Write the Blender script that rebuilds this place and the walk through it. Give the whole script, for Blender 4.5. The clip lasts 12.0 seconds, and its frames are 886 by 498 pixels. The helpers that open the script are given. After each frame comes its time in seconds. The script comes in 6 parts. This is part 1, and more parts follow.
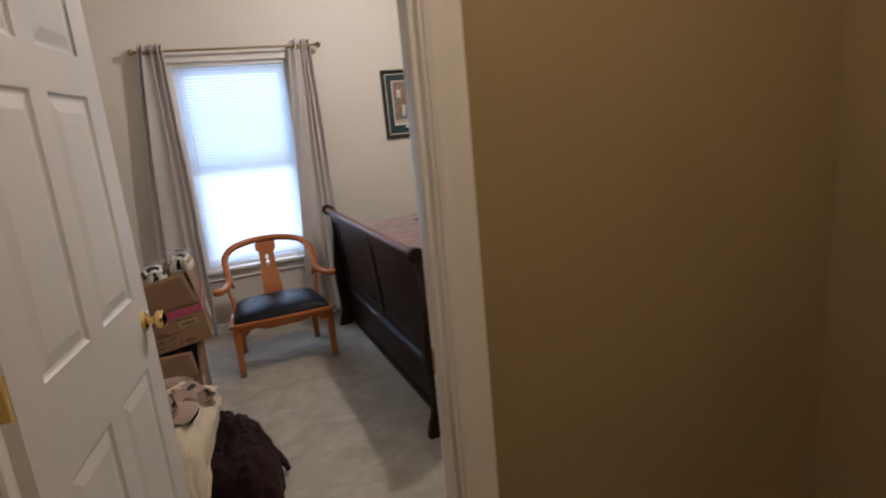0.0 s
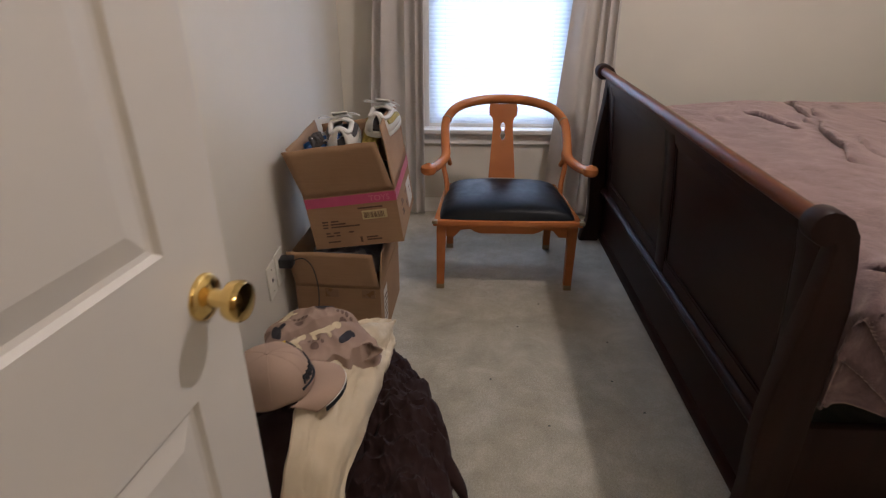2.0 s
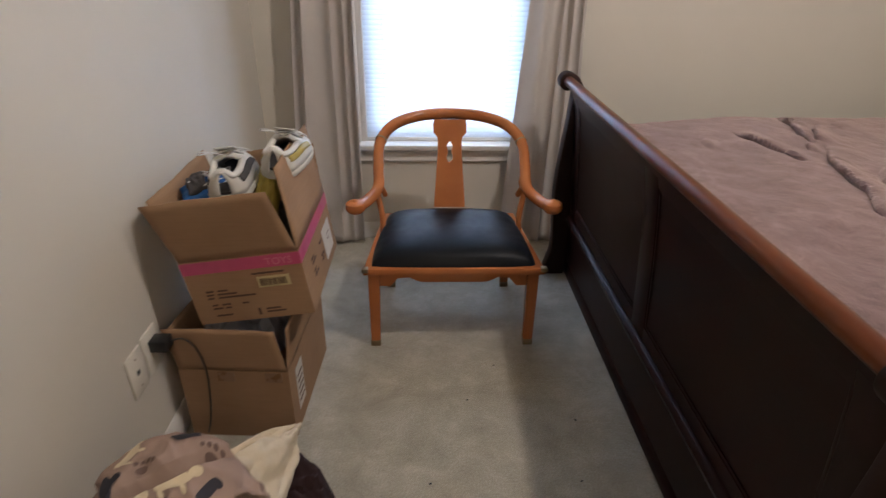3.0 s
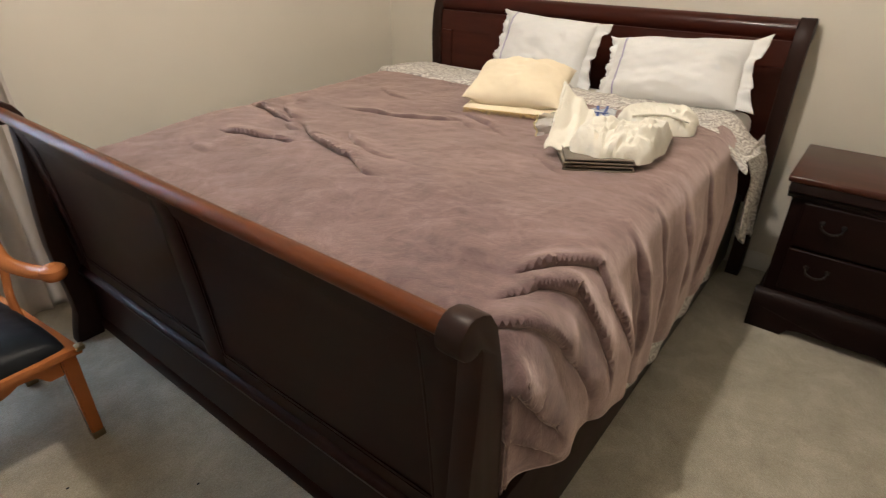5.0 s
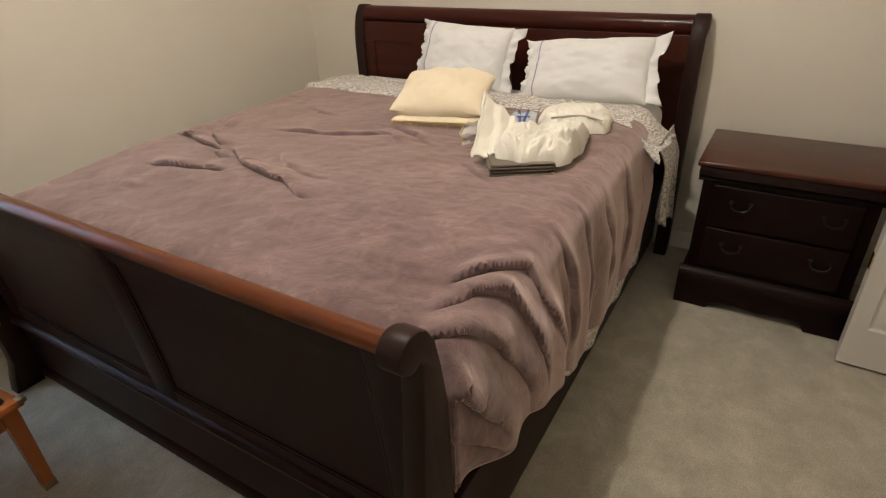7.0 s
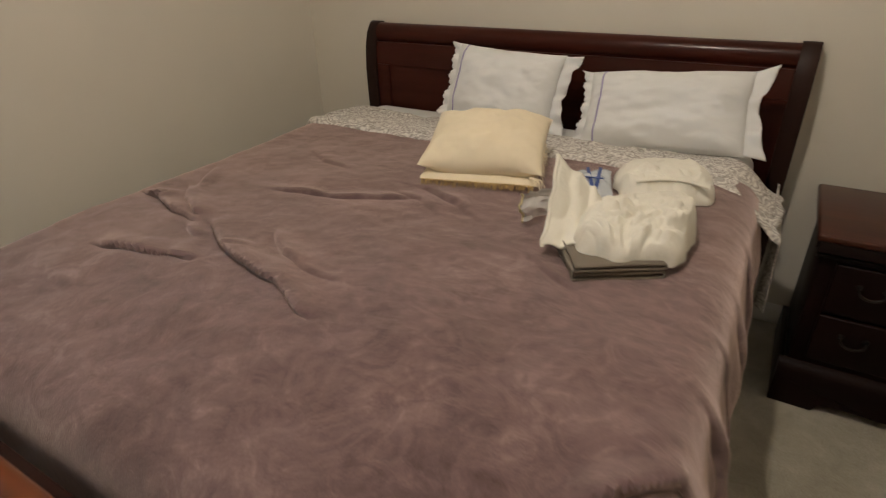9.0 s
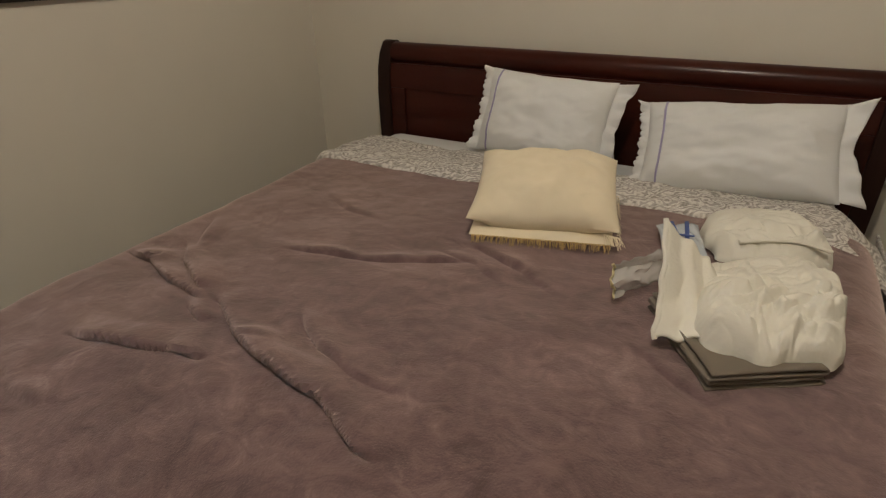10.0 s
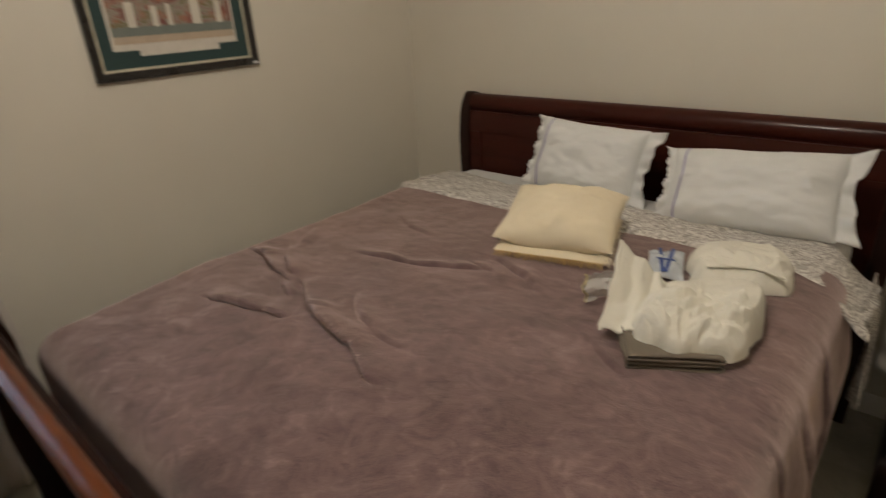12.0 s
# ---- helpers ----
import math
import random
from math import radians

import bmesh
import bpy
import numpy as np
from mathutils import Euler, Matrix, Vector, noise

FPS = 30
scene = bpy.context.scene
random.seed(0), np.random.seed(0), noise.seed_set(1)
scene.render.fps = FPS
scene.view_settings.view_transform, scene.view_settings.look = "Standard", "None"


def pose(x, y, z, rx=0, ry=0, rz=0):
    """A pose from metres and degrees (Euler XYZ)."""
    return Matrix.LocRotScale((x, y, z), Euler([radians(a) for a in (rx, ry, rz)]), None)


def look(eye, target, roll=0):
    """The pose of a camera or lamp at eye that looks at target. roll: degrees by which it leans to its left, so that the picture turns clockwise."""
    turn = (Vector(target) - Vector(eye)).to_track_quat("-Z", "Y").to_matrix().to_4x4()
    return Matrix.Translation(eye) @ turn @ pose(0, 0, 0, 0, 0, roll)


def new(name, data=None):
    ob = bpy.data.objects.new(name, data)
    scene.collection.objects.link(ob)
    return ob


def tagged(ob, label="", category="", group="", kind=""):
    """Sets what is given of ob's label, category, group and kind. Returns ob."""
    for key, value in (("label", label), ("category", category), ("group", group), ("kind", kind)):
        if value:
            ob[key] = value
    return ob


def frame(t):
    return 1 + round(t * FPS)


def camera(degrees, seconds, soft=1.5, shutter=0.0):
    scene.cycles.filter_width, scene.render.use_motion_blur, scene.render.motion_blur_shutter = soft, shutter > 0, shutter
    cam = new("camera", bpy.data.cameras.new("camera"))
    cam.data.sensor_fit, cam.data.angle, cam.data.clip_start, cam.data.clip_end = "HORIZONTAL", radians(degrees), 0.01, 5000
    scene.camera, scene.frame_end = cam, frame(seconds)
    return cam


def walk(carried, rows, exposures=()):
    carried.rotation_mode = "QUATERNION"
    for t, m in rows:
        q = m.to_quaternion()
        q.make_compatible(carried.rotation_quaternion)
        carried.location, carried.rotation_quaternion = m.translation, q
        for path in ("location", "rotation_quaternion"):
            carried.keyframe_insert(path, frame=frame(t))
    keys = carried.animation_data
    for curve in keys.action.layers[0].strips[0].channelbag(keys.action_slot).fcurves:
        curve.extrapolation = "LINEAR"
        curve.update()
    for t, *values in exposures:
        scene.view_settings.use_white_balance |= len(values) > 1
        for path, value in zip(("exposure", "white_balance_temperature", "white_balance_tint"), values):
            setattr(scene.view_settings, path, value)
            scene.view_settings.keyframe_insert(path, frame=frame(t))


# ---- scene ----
cam = camera(76.6, 12.0, soft=1.2, shutter=0.3)
PATH = [
    (0, (0.193, 3.877, 1.477), (0.934, 5.679, 1.025), -5.3),
    (0.5, (0.215, 4.249, 1.415), (0.643, 6.089, 0.758), -4.5),
    (1, (0.215, 4.556, 1.371), (0.369, 6.407, 0.628), -1.7),
    (1.5, (0.218, 4.853, 1.343), (0.217, 6.687, 0.544), -0.0),
    (2, (0.283, 5.159, 1.336), (0.244, 6.949, 0.445), 0.3),
    (2.5, (0.331, 5.476, 1.326), (0.324, 7.249, 0.402), 0.3),
    (3, (0.405, 5.671, 1.354), (0.476, 7.438, 0.419), 0.9),
    (3.5, (0.44, 5.829, 1.372), (0.974, 7.519, 0.445), 3.2),
    (3.7, (0.471, 5.837, 1.381), (1.213, 7.448, 0.457), 3.5),
    (5.5, (0.47, 5.776, 1.4), (1.914, 6.751, 0.418), -1.1),
    (6, (0.464, 5.76, 1.425), (1.932, 6.701, 0.445), -1.9),
    (6.5, (0.448, 5.744, 1.443), (1.929, 6.672, 0.47), -2.2),
    (8.3, (0.678, 5.893, 1.461), (2.169, 6.795, 0.48), -2.1),
    (8.5, (0.751, 5.945, 1.457), (2.247, 6.856, 0.492), -2.3),
    (9, (0.882, 6.166, 1.448), (2.383, 7.078, 0.492), -1.6),
    (9.5, (1.017, 6.419, 1.452), (2.524, 7.332, 0.506), -1.3),
    (10, (1.067, 6.493, 1.451), (2.618, 7.349, 0.522), -1.0),
    (10.5, (1.076, 6.431, 1.45), (2.678, 7.193, 0.525), 0.3),
    (11, (1.074, 6.198, 1.444), (2.693, 6.923, 0.52), 0.4),
    (11.5, (1.021, 6.12, 1.492), (2.591, 6.943, 0.565), 0.4),
    (12, (0.89, 6.067, 1.559), (2.244, 7.298, 0.753), -3.2),
]
EXPOSURES = [(0.0, -1.16, 5500, 18), (1.0, -1.24, 5550, 19), (1.5, -1.14, 5550, 19), (3.0, -0.93, 5550, 16), (3.7, -0.80, 5600, 12), (5.5, -0.50, 5900, 11), (6.5, -0.59, 5900, 11), (8.5, -1.08, 5980, 11), (9.5, -1.52, 6050, 10), (10.5, -1.64, 6050, 9), (11.5, -1.55, 6050, 9), (12.0, -1.54, 6000, 9)]
walk(cam, [(t, look(eye, target, roll)) for t, eye, target, roll in PATH], EXPOSURES)
from math import atan2, cos, pi, sin, sqrt


# ---- world and lights ----
ROOM_W, ROOM_E, ROOM_S, ROOM_N, CEIL = -0.36, 3.26, 5.055, 8.38, 2.74
HALL_N, HALL_S, HALL_W, HALL_E = 4.945, 3.0, -1.5, 1.9
LAMP = (1.48, 6.66, 2.62)

world = bpy.data.worlds.new("sky")
scene.world = world
world.use_nodes = True
sky = world.node_tree.nodes.new("ShaderNodeTexSky")
sky.sky_type, sky.sun_disc, sky.sun_elevation, sky.sun_rotation = "NISHITA", False, radians(35), radians(160)
world.node_tree.links.new(sky.outputs[0], world.node_tree.nodes["Background"].inputs[0])
world.node_tree.nodes["Background"].inputs[1].default_value = 0.12


def lamp(name, kind, power, colour, m, **settings):
    data = bpy.data.lights.new(name, kind)
    data.energy, data.color = power, colour
    if kind == "AREA":
        data.shape, data.size, data.size_y = "RECTANGLE", settings["size"], settings["size_y"]
    elif kind == "POINT":
        data.shadow_soft_size = settings["radius"]
    ob = new(name, data)
    ob.matrix_world = m
    return ob


lamp("room_bulb", "POINT", 165.0, (1.0, 0.86, 0.68), pose(*LAMP), radius=0.05)
# added warm fill with no known fixture, brightens the hall wall and casing
lamp("hall_fill_light", "POINT", 68.0, (1.0, 0.77, 0.48), pose(0.60, 3.90, 2.60), radius=0.08)
lamp("window_daylight", "AREA", 24.0, (0.70, 0.84, 1.0), pose(0.515, 8.56, 0.88, -90, 0, 0), size=0.80, size_y=0.74)
lamp("window_daylight", "AREA", 14.0, (0.55, 0.77, 1.0), pose(0.515, 8.56, 1.64, -90, 0, 0), size=0.80, size_y=0.72)


# ---- materials ----
class Nodes:
    """A node material with short helpers."""

    def __init__(self, name, rough=0.6, metal=0.0, spec=0.5):
        self.mat = bpy.data.materials.new(name)
        self.mat.use_nodes = True
        self.tree = self.mat.node_tree
        self.bsdf = self.tree.nodes["Principled BSDF"]
        self.put("Roughness", rough), self.put("Metallic", metal), self.put("Specular IOR Level", spec)
        self.coord = self.tree.nodes.new("ShaderNodeTexCoord").outputs["Object"]

    def put(self, socket, value):
        if isinstance(value, bpy.types.NodeSocket):
            self.tree.links.new(value, self.bsdf.inputs[socket])
        else:
            self.bsdf.inputs[socket].default_value = value

    def scaled(self, s):
        n = self.tree.nodes.new("ShaderNodeMapping")
        n.inputs["Scale"].default_value = s if isinstance(s, tuple) else (s, s, s)
        self.tree.links.new(self.coord, n.inputs["Vector"])
        return n.outputs[0]

    def noise(self, scale, detail=4.0, rough=0.55, distort=0.0):
        n = self.tree.nodes.new("ShaderNodeTexNoise")
        n.inputs["Scale"].default_value, n.inputs["Detail"].default_value = 1.0, detail
        n.inputs["Roughness"].default_value, n.inputs["Distortion"].default_value = rough, distort
        self.tree.links.new(self.scaled(scale), n.inputs["Vector"])
        return n.outputs["Fac"]

    def voronoi(self, scale, feature="F1"):
        n = self.tree.nodes.new("ShaderNodeTexVoronoi")
        n.feature = feature
        n.inputs["Scale"].default_value = 1.0
        self.tree.links.new(self.scaled(scale), n.inputs["Vector"])
        return n.outputs["Distance"]

    def wave(self, scale, distort=0.0, bands="X", detail=2.0, dscale=1.0):
        n = self.tree.nodes.new("ShaderNodeTexWave")
        n.bands_direction = bands
        n.inputs["Scale"].default_value, n.inputs["Distortion"].default_value = 1.0, distort
        n.inputs["Detail"].default_value, n.inputs["Detail Scale"].default_value = detail, dscale
        self.tree.links.new(self.scaled(scale), n.inputs["Vector"])
        return n.outputs["Fac"]

    def ramp(self, fac, stops):
        n = self.tree.nodes.new("ShaderNodeValToRGB")
        els = n.color_ramp.elements
        while len(els) < len(stops):
            els.new(0.5)
        for e, (p, c) in zip(els, stops):
            e.position, e.color = p, (*c, 1)
        self.tree.links.new(fac, n.inputs[0])
        return n.outputs[0]

    def mix(self, a, b, fac, kind="MIX"):
        n = self.tree.nodes.new("ShaderNodeMix")
        n.data_type, n.blend_type = "RGBA", kind
        for key, v in ((6, a), (7, b), (0, fac)):
            if isinstance(v, bpy.types.NodeSocket):
                self.tree.links.new(v, n.inputs[key])
            else:
                n.inputs[key].default_value = (*v, 1) if isinstance(v, tuple) else v
        return n.outputs[2]

    def number(self, kind, a, b=0.0):
        n = self.tree.nodes.new("ShaderNodeMath")
        n.operation = kind
        for key, v in ((0, a), (1, b)):
            if isinstance(v, bpy.types.NodeSocket):
                self.tree.links.new(v, n.inputs[key])
            else:
                n.inputs[key].default_value = v
        return n.outputs[0]

    def bump(self, height, strength, depth):
        n = self.tree.nodes.new("ShaderNodeBump")
        n.inputs["Strength"].default_value, n.inputs["Distance"].default_value = strength, depth
        self.tree.links.new(height, n.inputs["Height"])
        old = self.bsdf.inputs["Normal"].links
        if old:
            self.tree.links.new(old[0].from_socket, n.inputs["Normal"])
        self.put("Normal", n.outputs[0])
        return self


def paint(name, colour, rough=0.6, grain=220.0, blotch=0.05, depth=0.0006, spec=0.35):
    m = Nodes(name, rough, spec=spec)
    dark = tuple(c * (1 - blotch) for c in colour)
    lite = tuple(min(1, c * (1 + blotch)) for c in colour)
    m.put("Base Color", m.ramp(m.noise(1.6, 5), [(0.3, dark), (0.7, lite)]))
    m.bump(m.noise(grain, 3), 0.35, depth)
    return m.mat


def wood(name, dark, lite, rough=0.3, stretch=(6.0, 1.0, 6.0), coat=0.0, fine=40.0, spec=0.14, knots=0.06):
    m = Nodes(name, rough, spec=spec)
    s = stretch
    grain = m.noise((s[0] * 2.2, s[1] * 2.2, s[2] * 2.2), 5, 0.55)
    streak = m.noise((s[0] * fine / 4, s[1] * fine / 4, s[2] * fine / 4), 2)
    base = m.ramp(grain, [(0.2, dark), (0.8, lite)])
    m.put("Base Color", m.mix(base, tuple(c * 0.5 for c in dark), m.ramp(streak, [(0.5, (0, 0, 0)), (0.9, (knots,) * 3)])))
    m.put("Roughness", m.ramp(m.noise(9.0, 4), [(0.25, (rough * 0.95,) * 3), (0.75, (rough * 1.06,) * 3)]))
    m.put("Coat Weight", coat), m.put("Coat Roughness", 0.18)
    return m.mat


def cloth(name, colour, weave=900.0, rough=0.9, var=0.1, soft=0.0, blotch_scale=5.0, depth=0.0005, crumple=0.35):
    m = Nodes(name, rough, spec=0.2)
    a, b = tuple(c * (1 - var) for c in colour), tuple(min(1, c * (1 + var)) for c in colour)
    m.put("Base Color", m.ramp(m.noise(blotch_scale, 6, 0.6), [(0.3, a), (0.7, b)]))
    m.put("Sheen Weight", soft), m.put("Sheen Roughness", 0.45)
    m.bump(m.noise(14.0, 5), crumple, 0.004 + 0.012 * max(0, crumple - 0.35)).bump(m.noise(weave, 2), 0.5, depth)
    return m.mat


def plain(name, colour, rough=0.5, metal=0.0, grain=150.0, spec=0.5):
    m = Nodes(name, rough, metal, spec)
    m.put("Base Color", m.ramp(m.noise(30.0, 4), [(0.3, tuple(c * 0.88 for c in colour)), (0.7, colour)]))
    m.put("Roughness", m.ramp(m.noise(20.0, 4), [(0.3, (rough * 0.8,) * 3), (0.7, (min(1, rough * 1.2),) * 3)]))
    m.bump(m.noise(grain, 2), 0.15, 0.0004)
    return m.mat


WALL = paint("cream_wall_paint", (0.65, 0.605, 0.52), 0.55, 260, 0.03)
HALLWALL = paint("tan_wall_paint", (0.31, 0.232, 0.118), 0.6, 260, 0.03)
CEILING = paint("white_ceiling_paint", (0.66, 0.64, 0.60), 0.9, 90, 0.03, 0.002)
TRIM = paint("white_trim_paint", (0.74, 0.71, 0.66), 0.35, 60, 0.02, 0.0002, 0.5)
DOORPAINT = paint("white_door_paint", (0.62, 0.595, 0.555), 0.38, 35, 0.02, 0.0004, 0.5)
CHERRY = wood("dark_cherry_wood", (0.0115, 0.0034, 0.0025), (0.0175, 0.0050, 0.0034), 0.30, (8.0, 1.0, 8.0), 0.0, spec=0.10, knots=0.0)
# footboard cherry again, lightened for the lamp's glare along the worn rail
CHERRY_TOP = wood("worn_lamplit_cherry_wood", (0.062, 0.0150, 0.0045), (0.150, 0.042, 0.011), 0.32, (8.0, 1.0, 8.0), 0.2)
# same cherry for the head end, its lamplit lacquer put into the colour
CHERRY_HEAD = wood("lit_red_cherry_wood", (0.022, 0.0050, 0.0034), (0.058, 0.0130, 0.0076), 0.3, (8.0, 1.0, 8.0), 0.1)
CHERRY_BLACK = wood("dark_post_wood", (0.014, 0.0065, 0.005), (0.028, 0.012, 0.0085), 0.45, (8.0, 8.0, 1.0), 0.0)
MAPLE = wood("orange_lacquered_wood", (0.34, 0.108, 0.030), (0.47, 0.172, 0.054), 0.24, (2.0, 6.0, 2.0), 0.4)
BRASS = Nodes("polished_brass", 0.16, 1.0)
BRASS.put("Base Color", (0.83, 0.60, 0.22, 1))
BRASS.put("Roughness", BRASS.ramp(BRASS.noise(25, 4), [(0.3, (0.08,) * 3), (0.75, (0.24,) * 3)]))
BRASS = BRASS.mat
OLDBRASS = plain("dull_antique_brass", (0.30, 0.22, 0.12), 0.4, 0.9)
DARKMETAL = plain("dark_bronze_metal", (0.016, 0.013, 0.011), 0.42, 0.6)
LEATHER = plain("black_vinyl", (0.006, 0.007, 0.009), 0.42, 0.0, 500, 0.13)
BLACK = plain("black_plastic", (0.012, 0.012, 0.013), 0.4)
WHITEPLASTIC = plain("ivory_plastic", (0.82, 0.78, 0.68), 0.35)
CURTAIN = cloth("taupe_curtain_cloth", (0.55, 0.505, 0.465), 700, 0.7, 0.04, 0.15)
LINEN = cloth("white_cotton", (0.70, 0.70, 0.69), 800, 0.9, 0.03, 0.1, crumple=0.2)
OFFWHITE = cloth("off_white_cotton", (0.72, 0.69, 0.60), 700, 0.9, 0.05, 0.1, crumple=0.9)
YELLOW = cloth("pale_yellow_cotton", (0.74, 0.645, 0.47), 600, 0.9, 0.05, 0.1)
TOWEL = cloth("grey_brown_cotton", (0.16, 0.135, 0.105), 500, 0.95, 0.08, 0.1)
CREAM = cloth("cream_twill", (0.58, 0.49, 0.35), 600, 0.9, 0.07, 0.1, crumple=0.8)
BROWN = cloth("dark_brown_jersey", (0.021, 0.0095, 0.0090), 500, 0.95, 0.2, 0.03)
MAUVE_STRIPE = cloth("lilac_ribbon", (0.36, 0.33, 0.50), 900, 0.8)

m = Nodes("mauve_fleece", 0.95, spec=0.06)
broad = m.noise((3.6, 3.0, 3.4), 7, 0.62, 1.0)
brush = m.noise((15.0, 13.0, 14.0), 6, 0.66, 2.0)
fine = m.noise(260.0, 3)
tone = m.ramp(m.mix(broad, brush, 0.5), [(0.38, (0.058, 0.033, 0.037)), (0.48, (0.108, 0.064, 0.067)), (0.56, (0.152, 0.094, 0.094)), (0.68, (0.270, 0.190, 0.178))])
m.put("Base Color", m.mix(tone, m.ramp(fine, [(0.3, (0.62,) * 3), (0.7, (1.0,) * 3)]), 0.5, "MULTIPLY"))
m.put("Sheen Weight", 0.75), m.put("Sheen Roughness", 0.6), m.put("Sheen Tint", (0.98, 0.78, 0.71, 1))
m.bump(m.noise((9.0, 7.0, 8.0), 7, 0.62, 0.6), 0.45, 0.010).bump(m.noise((17.0, 9.0, 13.0), 3, 0.5, 1.4), 0.22, 0.006).bump(brush, 0.35, 0.004).bump(fine, 0.6, 0.0016)
FLEECE = m.mat

m = Nodes("grey_beige_carpet", 1.0, spec=0.05)
tuft = m.noise(170.0, 4, 0.75)
tread = m.noise(6.5, 9, 0.72, 0.3)
m.put("Base Color", m.mix(m.ramp(tread, [(0.34, (0.38, 0.345, 0.262)), (0.52, (0.475, 0.435, 0.340)), (0.66, (0.57, 0.53, 0.425))]), m.ramp(tuft, [(0.30, (0.45,) * 3), (0.62, (1.0,) * 3)]), 0.6, "MULTIPLY"))
m.put("Sheen Weight", 0.25)
m.bump(m.noise(18.0, 4), 0.4, 0.01).bump(tuft, 0.9, 0.006)
CARPET = m.mat

m = Nodes("grey_paisley_cotton", 0.9, spec=0.2)
swirl = m.wave(9.0, 15.0, "DIAGONAL", 2.0, 1.6)
vine = m.noise(26.0, 2, 0.5, 3.2)
m.put("Base Color", m.mix(m.ramp(swirl, [(0.06, (0.38, 0.355, 0.33)), (0.20, (0.62, 0.59, 0.545)), (0.78, (0.70, 0.67, 0.625)), (0.96, (0.42, 0.395, 0.37))]),
                          m.ramp(vine, [(0.42, (0.58, 0.55, 0.52)), (0.48, (1, 1, 1))]), 0.6, "MULTIPLY"))
m.bump(m.noise(16.0, 5), 0.5, 0.006)
PAISLEY = m.mat

m = Nodes("window_glass", 0.02)
m.put("Transmission Weight", 1.0), m.put("IOR", 1.45)
GLASS = m.mat
m = Nodes("white_blind_slat", 0.4)
m.put("Base Color", (0.80, 0.83, 0.86, 1)), m.put("Subsurface Weight", 0.0)
trans = m.tree.nodes.new("ShaderNodeBsdfTranslucent")
trans.inputs[0].default_value = (0.80, 0.86, 0.92, 1)
blend = m.tree.nodes.new("ShaderNodeMixShader")
blend.inputs[0].default_value = 0.45
m.tree.links.new(m.bsdf.outputs[0], blend.inputs[1]), m.tree.links.new(trans.outputs[0], blend.inputs[2])
m.tree.links.new(blend.outputs[0], m.tree.nodes["Material Output"].inputs[0])
SLAT = m.mat


def glow(name, colour, strength):
    mat = bpy.data.materials.new(name)
    mat.use_nodes = True
    mat.node_tree.nodes.remove(mat.node_tree.nodes["Principled BSDF"])
    e = mat.node_tree.nodes.new("ShaderNodeEmission")
    e.inputs[0].default_value, e.inputs[1].default_value = (*colour, 1), strength
    mat.node_tree.links.new(e.outputs[0], mat.node_tree.nodes["Material Output"].inputs[0])
    return mat


DAYGLOW = glow("bright_daylight_distance", (0.84, 0.93, 1.0), 3.2)


# ---- mesh helpers ----
def thing(name, base, label, category, group="", kind=""):
    ob = new(name)
    ob.empty_display_size = 0.1
    ob.location = base
    return tagged(ob, label, category, group, kind)


def top_of(ob):
    while ob.parent:
        ob = ob.parent
    return ob


def part(name, bm, material, parent, label="", smooth=True):
    """Link a bmesh, given in room coordinates, as one mesh under a thing or a part."""
    base = top_of(parent).location
    bmesh.ops.translate(bm, vec=-base, verts=bm.verts)
    bmesh.ops.recalc_face_normals(bm, faces=bm.faces)
    data = bpy.data.meshes.new(name)
    for f in bm.faces:
        f.smooth = smooth
    bm.to_mesh(data)
    bm.free()
    data.materials.append(material)
    ob = new(name, data)
    ob.parent = parent
    if smooth:
        data.set_sharp_from_angle(angle=radians(38))
    return tagged(ob, label)


def solo(name, bm, material, label, category="", kind="", smooth=True, group=""):
    """One top-level mesh."""
    bmesh.ops.recalc_face_normals(bm, faces=bm.faces)
    data = bpy.data.meshes.new(name)
    for f in bm.faces:
        f.smooth = smooth
    bm.to_mesh(data)
    bm.free()
    data.materials.append(material)
    if smooth:
        data.set_sharp_from_angle(angle=radians(38))
    return tagged(new(name, data), label, category, group, kind)


def box(lo, hi, bevel=0.0, segs=2, bm=None, m=None):
    own = bmesh.new()
    bmesh.ops.create_cube(own, size=1.0)
    for v in own.verts:
        v.co = Vector([lo[i] + (v.co[i] + 0.5) * (hi[i] - lo[i]) for i in range(3)])
    if bevel:
        bmesh.ops.bevel(own, geom=own.edges[:], offset=bevel, segments=segs, profile=0.5, affect="EDGES")
    if m is not None:
        own.transform(m)
    return joined(bm, own)


def joined(bm, own):
    if bm is None:
        return own
    data = bpy.data.meshes.new("tmp")
    own.to_mesh(data)
    own.free()
    bm.from_mesh(data)
    bpy.data.meshes.remove(data)
    return bm


def extrude(profile, axis, a, b, bm=None, bevel=0.0):
    """A closed profile of (p, q) pairs, pulled along an axis from a to b. Axis y: (x, z); x: (y, z); z: (x, y)."""
    own = bmesh.new()

    def at(p, q, s):
        return {"y": (p, s, q), "x": (s, p, q), "z": (p, q, s)}[axis]
    lo = [own.verts.new(at(p, q, a)) for p, q in profile]
    hi = [own.verts.new(at(p, q, b)) for p, q in profile]
    n = len(profile)
    ends = [own.faces.new(lo), own.faces.new(hi)]
    for i in range(n):
        own.faces.new((lo[i], lo[(i + 1) % n], hi[(i + 1) % n], hi[i]))
    bmesh.ops.recalc_face_normals(own, faces=own.faces)
    if bevel:
        bmesh.ops.bevel(own, geom=list({e for f in ends for e in f.edges}), offset=bevel, segments=2, profile=0.5, affect="EDGES")
    return joined(bm, own)


